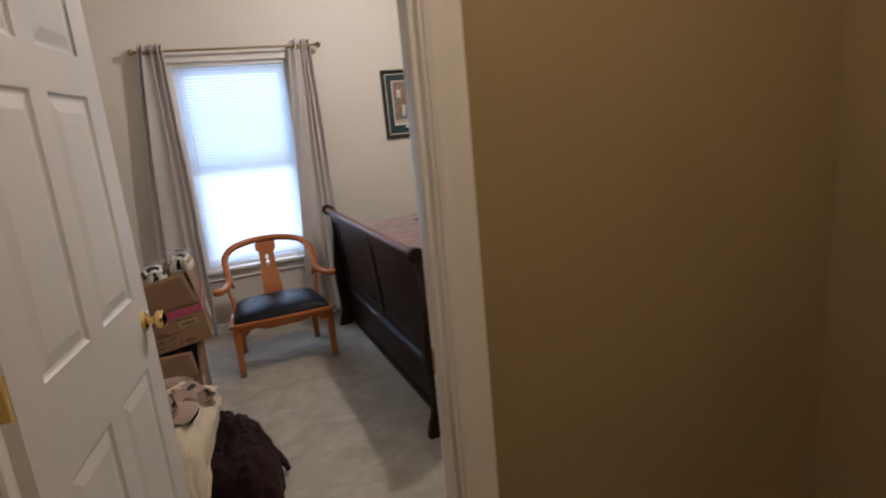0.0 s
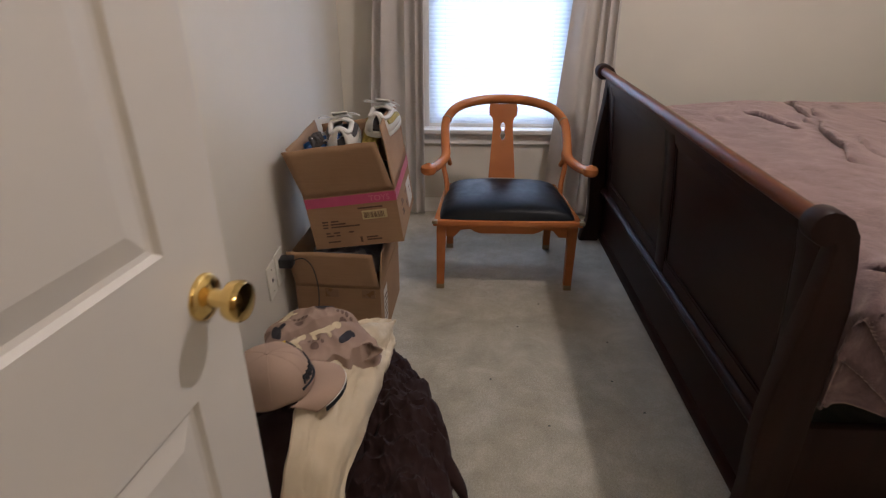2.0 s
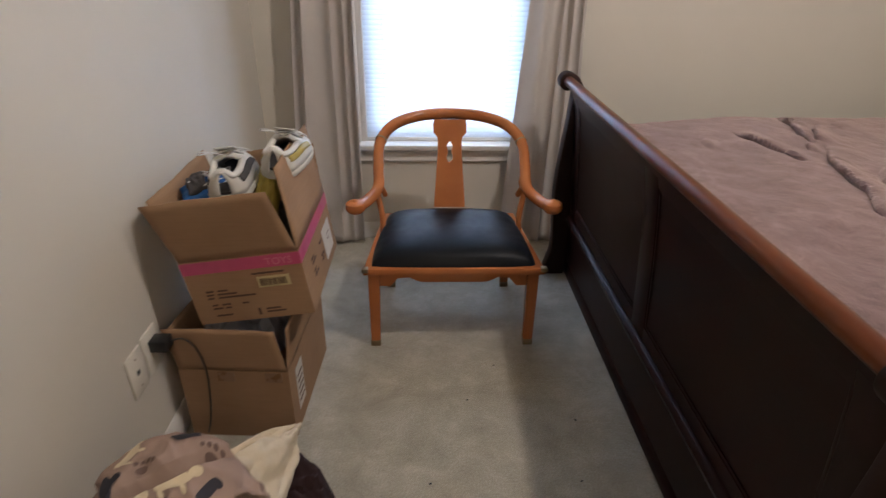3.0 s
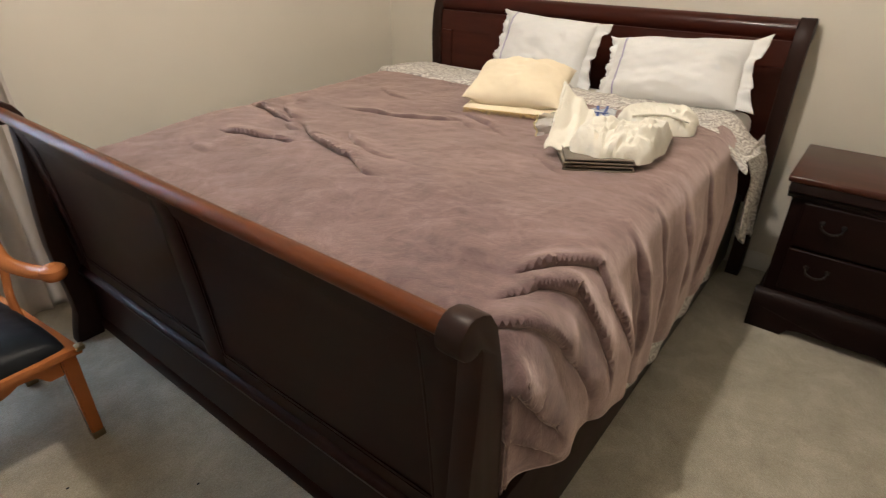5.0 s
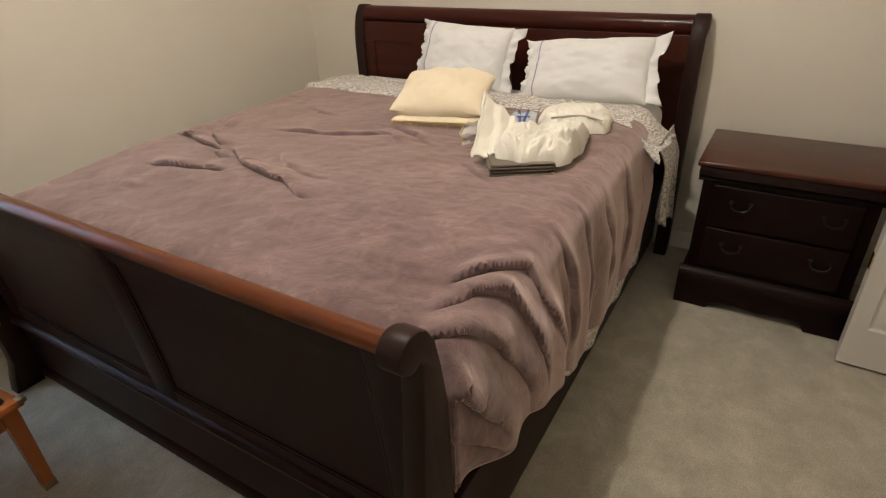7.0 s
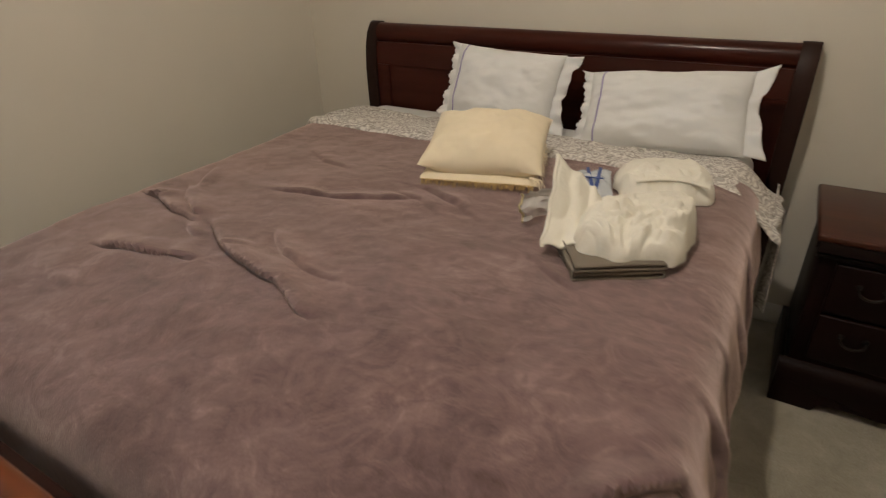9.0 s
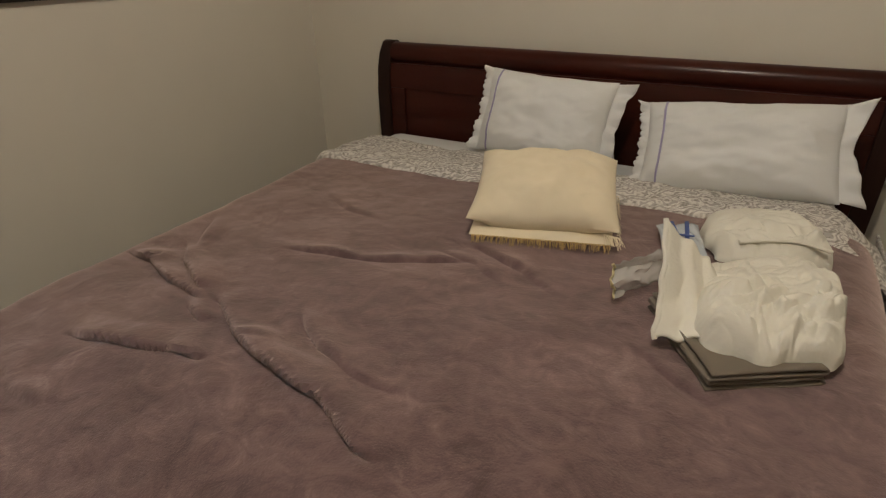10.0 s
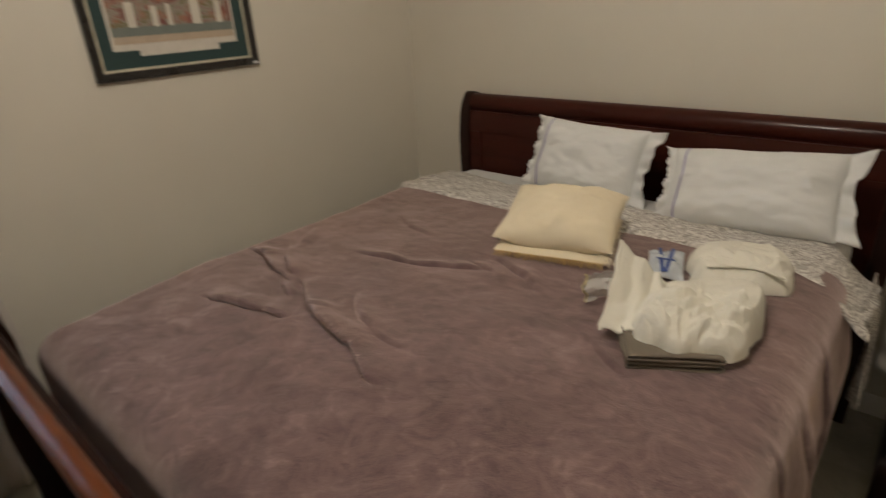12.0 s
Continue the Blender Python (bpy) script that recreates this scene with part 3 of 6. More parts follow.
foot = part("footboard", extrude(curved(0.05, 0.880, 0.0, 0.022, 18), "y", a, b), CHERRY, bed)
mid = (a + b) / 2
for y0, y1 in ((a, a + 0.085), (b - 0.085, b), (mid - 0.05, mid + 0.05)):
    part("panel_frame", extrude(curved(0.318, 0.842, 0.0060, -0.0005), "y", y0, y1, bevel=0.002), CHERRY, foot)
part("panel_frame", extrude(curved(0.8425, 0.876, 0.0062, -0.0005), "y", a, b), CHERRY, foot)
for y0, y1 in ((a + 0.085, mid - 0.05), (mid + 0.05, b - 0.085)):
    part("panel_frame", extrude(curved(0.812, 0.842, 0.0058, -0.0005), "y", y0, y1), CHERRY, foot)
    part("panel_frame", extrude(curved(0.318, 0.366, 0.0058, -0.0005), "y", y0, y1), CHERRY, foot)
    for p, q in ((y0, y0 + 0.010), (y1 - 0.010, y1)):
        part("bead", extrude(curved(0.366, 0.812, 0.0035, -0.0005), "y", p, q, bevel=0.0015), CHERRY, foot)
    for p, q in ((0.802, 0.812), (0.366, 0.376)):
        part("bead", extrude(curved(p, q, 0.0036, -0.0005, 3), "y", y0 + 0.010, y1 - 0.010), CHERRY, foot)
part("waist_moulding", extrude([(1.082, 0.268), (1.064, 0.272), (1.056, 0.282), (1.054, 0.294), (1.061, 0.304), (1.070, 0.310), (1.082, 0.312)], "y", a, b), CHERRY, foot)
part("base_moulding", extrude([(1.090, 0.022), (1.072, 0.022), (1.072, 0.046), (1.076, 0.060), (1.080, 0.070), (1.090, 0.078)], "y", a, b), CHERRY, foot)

# head end
HP = [(3.205, 0.0), (3.125, 0.0), (3.135, 0.1), (3.143, 0.3), (3.142, 0.55), (3.132, 0.78), (3.130, 0.92), (3.140, 1.02), (3.160, 1.085), (3.188, 1.122)] + scroll(3.212, 1.088, 0.043, 115, -90, 10) + [(3.192, 1.035), (3.180, 0.96), (3.178, 0.85), (3.186, 0.6), (3.196, 0.4), (3.205, 0.2)]
HS, HN = 6.080, 7.945
for y0, y1 in ((HS, HS + 0.06), (HN - 0.06, HN)):
    part("head_post", extrude(HP, "y", y0, y1, bevel=0.004), CHERRY_BLACK, bed, "dark curved headboard post")
a, b = HS + 0.058, HN - 0.058
part("head_rail", sweep([(3.200, a, 1.082), (3.200, b, 1.082)], (0.044, 0.044), 28, up=(1, 0, 0)), CHERRY_HEAD, bed, "rolled dark cherry head rail")
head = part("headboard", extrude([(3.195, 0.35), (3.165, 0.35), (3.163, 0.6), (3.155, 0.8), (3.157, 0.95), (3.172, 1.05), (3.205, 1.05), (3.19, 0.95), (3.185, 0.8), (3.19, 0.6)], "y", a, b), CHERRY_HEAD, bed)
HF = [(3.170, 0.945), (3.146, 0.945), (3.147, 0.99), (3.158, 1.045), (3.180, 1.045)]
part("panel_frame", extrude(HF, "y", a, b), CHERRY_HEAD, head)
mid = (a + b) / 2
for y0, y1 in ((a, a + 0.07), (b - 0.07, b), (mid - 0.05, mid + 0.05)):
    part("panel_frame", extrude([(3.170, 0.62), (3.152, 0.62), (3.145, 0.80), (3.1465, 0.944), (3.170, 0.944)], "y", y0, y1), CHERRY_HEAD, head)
for y in (6.154, 7.97):
    part("side_rail", box((1.095, y, 0.075), (3.14, y + 0.028, 0.39), 0.004), CHERRY_BLACK, bed, "dark wooden side rail")

mattress = tagged(solo("mattress", box((1.145, 6.19, 0.42), (3.125, 7.86, 0.765), 0.05, 4), LINEN, "off-white mattress under the bedding", "mattress"))

# ---- bedding ----
# lines of the folds on the spread-out cloth, each with its half width and height; the steep side lies to the west
CREASES = [
    ([(1.80, 7.83), (1.795, 7.68), (1.75, 7.56), (1.728, 7.476), (1.718, 7.42)], 0.034, 0.017),
    ([(1.745, 7.42), (1.69, 7.29), (1.656, 7.231), (1.62, 7.117), (1.605, 7.014), (1.581, 6.957), (1.54, 6.90), (1.525, 6.84)], 0.032, 0.017),
    ([(1.903, 7.715), (1.816, 7.585), (1.762, 7.488), (1.743, 7.447)], 0.028, 0.013),
    ([(1.51, 7.60), (1.54, 7.49), (1.58, 7.36), (1.583, 7.30), (1.582, 7.25)], 0.030, 0.016),
    ([(1.79, 7.23), (1.729, 7.144), (1.702, 7.098), (1.673, 7.008), (1.659, 6.95), (1.662, 6.84)], 0.028, 0.011),
    ([(1.97, 7.50), (2.011, 7.316), (2.029, 7.226), (2.065, 7.152), (2.109, 7.05), (2.15, 6.95)], 0.030, 0.009),
    ([(1.697, 7.463), (1.668, 7.402), (1.645, 7.351)], 0.020, 0.008),
    ([(1.70, 7.38), (1.672, 7.267), (1.672, 7.165)], 0.018, 0.006),
    ([(2.21, 7.15), (2.198, 7.003), (2.136, 6.867), (2.061, 6.742)], 0.034, 0.006),
    ([(2.15, 7.12), (2.12, 6.98), (2.04, 6.86)], 0.026, 0.006),
    ([(1.988, 6.611), (1.919, 6.519), (1.854, 6.423)], 0.030, 0.005),
    ([(2.06, 7.76), (1.937, 7.683), (1.86, 7.63)], 0.026, 0.009),
    ([(2.34, 7.62), (2.25, 7.45), (2.22, 7.30)], 0.034, 0.006),
    ([(1.44, 7.70), (1.38, 7.52), (1.37, 7.36)], 0.040, 0.006),
    # gathers that run over the near edge and curl down towards the foot post
    ([(1.33, 6.31), (1.44, 6.25), (1.51, 6.165), (1.525, 6.08), (1.545, 5.98), (1.575, 5.86)], 0.030, 0.015),
    ([(1.24, 6.29), (1.35, 6.24), (1.41, 6.165), (1.435, 6.08), (1.440, 6.00), (1.415, 5.90)], 0.030, 0.016),
    ([(1.16, 6.26), (1.24, 6.20), (1.31, 6.12), (1.345, 6.036), (1.385, 5.90)], 0.030, 0.018),
    ([(1.10, 6.16), (1.15, 6.13), (1.20, 6.067), (1.229, 5.998), (1.235, 5.92)], 0.030, 0.024),
    ([(1.04, 6.12), (1.098, 6.076), (1.167, 6.0), (1.235, 5.90)], 0.028, 0.014),
    ([(1.68, 6.21), (1.70, 6.10), (1.69, 5.95), (1.70, 5.78)], 0.040, 0.012),
    ([(1.86, 6.20), (1.87, 6.05), (1.85, 5.90), (1.86, 5.76)], 0.038, 0.009),
    ([(2.06, 6.21), (2.05, 6.05), (2.07, 5.90), (2.06, 5.76)], 0.040, 0.009),
    ([(2.30, 6.20), (2.29, 6.05), (2.30, 5.88), (2.28, 5.76)], 0.040, 0.010),
]
BOUNDS = [(min(p[0] for p in l) - 0.1, max(p[0] for p in l) + 0.1, min(p[1] for p in l) - 0.1, max(p[1] for p in l) + 0.1) for l, _, _ in CREASES]


def crease(x, y):
    """Height of the folds at a place of the spread-out cloth: a soft rise, a crest, then a steep fall into a groove."""
    h = sx = sy = 0.0
    x, y = x + 0.007 * wob(x * 13, y * 13, 71), y + 0.007 * wob(x * 13, y * 13, 75)
    for (line, w, amp), (bx0, bx1, by0, by1) in zip(CREASES, BOUNDS):
        if not (bx0 < x < bx1 and by0 < y < by1):
            continue
        best = None
        for i, ((ax, ay), (bx, by)) in enumerate(zip(line, line[1:])):
            dx, dy = bx - ax, by - ay
            t = min(1.0, max(0.0, ((x - ax) * dx + (y - ay) * dy) / (dx * dx + dy * dy)))
            qx, qy = x - ax - dx * t, y - ay - dy * t
            dist = sqrt(qx * qx + qy * qy)
            if best is None or dist < best[0]:
                best = (dist, qx * dy - qy * dx, i + t, dx, dy)
        dist, sign, along, dx, dy = best
        if dist > 0.1:
            continue
        last = len(line) - 1
        fade = step(0, 0.9, along) * step(0, 2.0 if last > 3 else 0.9, last - along)
        if along <= 0 or along >= last:
            fade = 0
        wide = w * (0.85 + 0.5 * wob(x * 9, y * 9, 31))
        if sign < 0:
            k = math_exp(-(dist / wide) ** 2)
        else:
            k = math_exp(-(dist / (0.34 * w)) ** 2) - (1.15 if amp > 0.012 else 0.3) * math_exp(-((dist - 0.46 * w) / (0.24 * w)) ** 2) - 0.25 * math_exp(-((dist - 0.5 * w) / (0.9 * w)) ** 2)
        k *= fade * (1 + 1.1 * wob(x * 11, y * 11, 33))
        h += amp * k
        lean = fade * (42 if amp > 0.012 else 15) * amp * w * math_exp(-(dist / ((0.6 if sign < 0 else 0.2) * w)) ** 2) / sqrt(dx * dx + dy * dy)
        sx, sy = sx + lean * dy, sy - lean * dx
    return h, sx, sy


def math_exp(v):
    return float(np.exp(v))


def bed_top(x, y):
    z = 0.767 + 0.030 * step(1.15, 1.65, x) + 0.012 * step(2.2, 2.7, x)
    z += 0.006 * wob(x * 2.3, y * 2.3, 1) + 0.005 * wob(x * 6, y * 5, 2) + 0.0025 * wob(x * 15, y * 11, 3)
    n = wob(x * 3.1 + 0.4 * wob(x * 5, y * 5, 8), y * 2.2, 21)
    return z + 0.003 * max(0, 1 - abs(n) * 7) ** 2 * step(0.0, 0.4, wob(x * 2, y * 2, 5)) + 0.0012 * wob(x * 31, y * 24, 6)


def fall(s, r):
    """How far a cloth goes out and down, s metres past the start of a rounded edge of radius r."""
    if s <= 0:
        return s, 0.0
    if s < r * pi / 2:
        return r * sin(s / r), r * (1 - cos(s / r))
    return r, r + s - r * pi / 2


def fold_edge(y):
    return 2.585 + 0.05 * sin((y - 6.15) * 2.9) * step(7.6, 6.3, y) - 0.05 * step(6.35, 6.15, y) + 0.012 * wob(y * 5, 2)


def hem(x, extra):
    z = 0.505 - 0.03 * step(1.10, 1.30, x) - 0.065 * step(1.40, 1.60, x) - 0.10 * step(1.56, 1.80, x) + 0.015 * step(1.9, 2.3, x)
    if extra:
        z += 0.03 - (extra + 0.03) * step(1.55, 1.95, x)
    return z + 0.010 * sin(x * 21) * step(1.2, 1.4, x) + 0.014 * wob(x * 4, 9)


def drape(x_end, drop, x_foot, lift, extra, side_out):
    def at(u, v):
        far, near = 0.34, 0.0
        r = 0.075
        y_far, y_near = 7.85, 6.150
        top_len = (y_far - y_near)
        # along the bed
        foot_r, foot_drop = 0.09, drop
        start = x_foot + foot_r
        x_flat = x_end if not callable(x_end) else x_end(y_far - v * top_len)
        length = (x_flat - start) + foot_r * pi / 2 + foot_drop
        s = u * length
        ox, dx = fall((foot_r * pi / 2 + foot_drop) - s, foot_r) if s < foot_r * pi / 2 + foot_drop else (0, 0)
        x = start - ox if s < foot_r * pi / 2 + foot_drop else start + (s - foot_r * pi / 2 - foot_drop)
        # across the bed
        hz = hem(x, extra)
        near = max(0.05, bed_top(x, 6.2) - hz - r + r * pi / 2)
        total = far + top_len - 2 * r + near
        w = v * total
        if w < far:
            oy, dy = fall(far - w, r)
            y = y_far - r + oy
        elif w < far + top_len - 2 * r:
            oy, dy = 0, 0
            y = y_far - r - (w - far)
        else:
            oy, dy = fall(w - far - (top_len - 2 * r), r)
            y = y_near + r - oy
        d = dy + dx if not (dx and dy) else max(dx, dy) + 0.35 * min(dx, dy)
        spread = y_near + r - (w - far - (top_len - 2 * r)) if w > far + top_len - 2 * r else y
        h, sx, sy = crease(x, spread) if extra == 0 and w > far - 0.03 else (0, 0, 0)
        turn = step(0, 0.11, dy)
        z = bed_top(x, y) + lift + h * (1 - turn) * (1 - step(0, 0.06, dx)) - d
        hang = step(0.02, 0.25, dy) * (1 if w > far else 0)
        wave = abs(sin(x * 11.5 + 1.5 * wob(x * 2, 4) + 0.9 * (z - 0.6))) * 1.5 - 0.9 + 0.35 * sin(x * 23 + 3 * wob(x * 2, 4)) * 0.6 + sin(x * 41 + 1.3) * 0.25 + wob(x * 9, z * 2, 5) * 0.5
        amp = 0.010 * (1 - step(1.75, 2.3, x)) + 0.008
        y -= hang * ((amp * wave + side_out) * (0.15 + 0.85 * step(1.10, 1.26, x)) + 0.035 * step(1.12, 1.30, x) * (1 - step(1.45, 1.8, x)))
        y -= h * turn
        # gathers running up over the edge
        z += 0.003 * wave * step(6.50, 6.2, y) * (1 - step(1.9, 2.3, x)) * (1 - hang)
        return (x + sx, y + sy * (1 - turn), max(z + sy * turn, hz - 0.03))
    return at


blanket = solo("fleece_blanket", sheet(drape(fold_edge, 0.30, 1.116, 0.003, 0.0, 0.034), 440, 420), FLEECE, "mauve fleece blanket spread over the bed, creased and rumpled", "blanket")
thick(blanket, 0.008, 1)


def duvet_hem(u, v):
    return drape(2.70, 0.10, 1.30, -0.010, 0.090, 0.024)(u, v)


duvet = thing("duvet", (2.7, 7.0, 0.8), "grey and white paisley duvet folded back under the blanket", "duvet")
thick(part("duvet_cover", sheet(duvet_hem, 120, 150), PAISLEY, duvet), 0.006, -1)


def turned_edge(u, v):
    y = 7.885 - v * 1.80
    x0 = fold_edge(y) - 0.035
    x1 = 2.87 + 0.02 * wob(y * 4, 3) + 0.03 * step(7.4, 7.9, y)
    s = u
    edge = min(1.0, s / 0.12, (1 - s) / 0.12)
    z = bed_top(2.7, y) - 0.002 + 0.026 * sqrt(max(0, 1 - (1 - edge) ** 2)) * (1 - 0.35 * s)
    z += 0.007 * wob(s * 6, y * 9, 4) + 0.006 * wob(s * 3, y * 17, 6) - 0.010 * step(0.3, 0.9, s)
    dn = step(6.30, 6.085, y)
    return (x0 + (x1 - x0) * s + 0.01 * wob(y * 9, s * 3), y + 0.02 * wob(s * 5, y * 3, 8), z - 0.10 * dn * dn - 0.08 * step(7.80, 7.885, y))


thick(part("turned_back_edge", sheet(turned_edge, 40, 190), PAISLEY, duvet), 0.004, -1)


def hanging_corner(u, v):
    x = 2.60 + u * 0.27
    low = 0.30 + 0.10 * (1 - u) + 0.02 * sin(u * 9)
    z = 0.745 - v * (0.745 - low)
    y = 6.105 - 0.030 * step(0, 0.3, v) - 0.016 * sin(u * 13 + v * 2) * v - 0.010 * v * u
    return (x + 0.03 * v + 0.01 * sin(v * 7), y, z)


thick(part("hanging_corner", sheet(hanging_corner, 40, 40), PAISLEY, duvet), 0.004, 0)


def pillow_dents(a, b, seed):
    """Soft hollows and sharp pulled wrinkles, as a share of the thickness."""
    pull = max(0, 1 - 6 * abs(wob(a * 3 + b, b * 4 - a, seed + 14)))
    return 0.22 * wob(a * 2.2, b * 2.2, seed) + 0.10 * wob(a * 5, b * 5, seed + 4) + 0.07 * pull * max(abs(a), abs(b)) ** 2


def pillow_shape(w, h, t, m, seed, sag=0.0):
    """A stuffed pillow in the local xy plane, with pulled-out corners and dents."""
    def side(sign):
        def at(u, v):
            a, b = 2 * u - 1, 2 * v - 1
            pinch = 1 - 0.015 * (1 - a * a) * abs(b) ** 3
            pinch_b = 1 - 0.045 * (1 - b * b) * abs(a) ** 3
            bulge = max(0, (1 - abs(a) ** 2.6)) ** 0.55 * max(0, (1 - abs(b) ** 2.6)) ** 0.55
            wr = pillow_dents(a, b, seed)
            z = sign * t / 2 * bulge * (1 + wr) + 0.012 * wob(a * 1.7, b * 1.7, seed + 9)
            return m @ Vector((a * w / 2 * pinch_b, b * h / 2 * pinch - sag * (1 - a * a) * (1 + b) / 2, z))
        return at
    bm = sheet(side(1), 72, 56)
    sheet(side(-1), 72, 56, bm)
    bmesh.ops.remove_doubles(bm, verts=bm.verts, dist=0.0005)
    return bm


def bed_pillow(name, m, w, h, t, seed, flap=0.06):
    base = m.translation
    p = thing(name, base, "white cotton pillow with lace edge and lilac ribbon", "pillow", "bed pillows")
    part("pillowcase", pillow_shape(w, h, t, m, seed, 0.008), LINEN, p)
    # open ends of the case: a lace edge on one end, a loose flap on the other
    def lace(u, v):
        b = 2 * v - 1
        out = 0.040 * u * (0.84 + 0.16 * abs(sin(v * 44 + seed)) + 0.10 * wob(v * 7, seed))
        return m @ Vector((-w / 2 * (1 - 0.08 * (1 - b * b)) - out + 0.004, b * h / 2 * (0.97 + 0.03 * u), 0.013 * sin(v * 27 + 3 * wob(v * 3, seed)) * u + 0.008 * wob(v * 9, u, seed)))
    thick(part("lace_edge", sheet(lace, 6, 120), LINEN, p, "scalloped white lace edge"), 0.002, 0)

    def loose(u, v):
        b = 2 * v - 1
        out = flap * u * (0.75 + 0.35 * abs(b) + 0.18 * wob(v * 4, seed + 6))
        return m @ Vector((w / 2 * (1 - 0.08 * (1 - b * b)) + out - 0.004, b * h / 2 * (0.96 + 0.06 * u), (0.020 * sin(v * 15 + seed + 2 * wob(v * 4, seed)) + 0.010 * sin(v * 33)) * u + 0.006 * u))
    thick(part("case_flap", sheet(loose, 8, 40), LINEN, p), 0.003, 0)

    def ribbon(u, v):
        b = (2 * v - 1) * 0.97
        a = -0.80 + 0.006 * u / w * 2 + 0.012 * wob(v * 3, seed)
        bulge = max(0, (1 - abs(a) ** 2.6)) ** 0.55 * max(0, (1 - abs(b) ** 2.6)) ** 0.55
        wr = pillow_dents(a, b, seed)
        z = t / 2 * bulge * (1 + wr) + 0.012 * wob(a * 1.7, b * 1.7, seed + 9) + 0.0022
        return m @ Vector((a * w / 2 * (1 - 0.045 * (1 - b * b) * abs(a) ** 3), b * h / 2 * (1 - 0.015 * (1 - a * a) * abs(b) ** 3) - 0.008 * (1 - a * a) * (1 + b) / 2, z))
    thick(part("ribbon", sheet(ribbon, 2, 60), MAUVE_STRIPE, p, "narrow lilac ribbon"), 0.002, 0)
    return p


bed_pillow("pillow", basis((2.935, 7.115, 0.945), (0.02, -1, -0.05), (0.46, -0.12, 0.88)), 0.45, 0.30, 0.185, 3)
bed_pillow("pillow", basis((2.915, 6.500, 0.922), (0.03, -1, 0.08), (0.62, 0.05, 0.78)), 0.54, 0.30, 0.20, 11)

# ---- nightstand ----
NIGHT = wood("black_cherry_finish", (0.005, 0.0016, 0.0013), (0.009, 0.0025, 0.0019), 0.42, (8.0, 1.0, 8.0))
ns = thing("nightstand", (2.98, 5.665, 0), "dark cherry two-drawer nightstand with bail pulls", "nightstand")
Y0, Y1 = 5.355, 5.945
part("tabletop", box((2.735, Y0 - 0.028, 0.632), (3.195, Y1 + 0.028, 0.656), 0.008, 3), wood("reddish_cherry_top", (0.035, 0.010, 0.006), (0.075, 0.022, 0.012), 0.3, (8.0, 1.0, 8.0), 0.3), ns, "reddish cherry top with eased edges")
OG = [(0.0, 0.570), (-0.012, 0.572), (-0.016, 0.578), (-0.012, 0.584), (-0.020, 0.592), (-0.034, 0.600), (-0.030, 0.620), (-0.022, 0.638), (0.0, 0.638)]
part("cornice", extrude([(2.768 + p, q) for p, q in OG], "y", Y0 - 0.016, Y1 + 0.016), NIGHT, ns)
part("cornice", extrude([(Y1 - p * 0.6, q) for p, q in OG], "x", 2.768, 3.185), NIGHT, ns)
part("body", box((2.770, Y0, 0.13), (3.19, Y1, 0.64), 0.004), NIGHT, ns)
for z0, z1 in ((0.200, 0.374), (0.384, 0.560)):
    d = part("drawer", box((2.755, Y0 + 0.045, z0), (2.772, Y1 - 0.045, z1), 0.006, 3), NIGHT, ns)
    for y in (5.480, 5.792):
        zc = (z0 + z1) / 2 + 0.026
        pull = part("pull", sweep(spline([(2.752, y - 0.034, zc), (2.738, y - 0.034, zc - 0.004), (2.736, y - 0.026, zc - 0.019), (2.735, y, zc - 0.027), (2.736, y + 0.026, zc - 0.019), (2.738, y + 0.034, zc - 0.004), (2.752, y + 0.034, zc)], 25), lambda t: (0.0028 + 0.0014 * sin(pi * t), 0.0028 + 0.0014 * sin(pi * t)), 10), DARKMETAL, d, "dark metal bail pull")
        for s in (-0.034, 0.034):
            part("rosette", lathe([(0.010, 0), (0.010, 0.002), (0.006, 0.004), (0.005, 0.010), (0.003, 0.014), (0, 0.0145)], 16, pose(2.7545, y + s, zc, 0, -90, 0)), DARKMETAL, pull)
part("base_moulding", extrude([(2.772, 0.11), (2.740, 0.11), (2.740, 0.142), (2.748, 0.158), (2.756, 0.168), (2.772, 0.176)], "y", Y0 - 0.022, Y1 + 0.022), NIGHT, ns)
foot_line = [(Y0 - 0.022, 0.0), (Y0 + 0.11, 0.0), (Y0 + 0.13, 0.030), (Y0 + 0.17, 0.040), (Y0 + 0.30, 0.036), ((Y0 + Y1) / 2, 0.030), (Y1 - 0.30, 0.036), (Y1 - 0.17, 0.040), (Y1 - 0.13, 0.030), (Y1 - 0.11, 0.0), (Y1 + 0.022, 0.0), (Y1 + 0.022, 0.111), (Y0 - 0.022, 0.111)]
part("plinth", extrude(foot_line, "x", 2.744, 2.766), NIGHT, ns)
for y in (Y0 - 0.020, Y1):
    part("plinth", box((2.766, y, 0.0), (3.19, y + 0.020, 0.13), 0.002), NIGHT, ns)

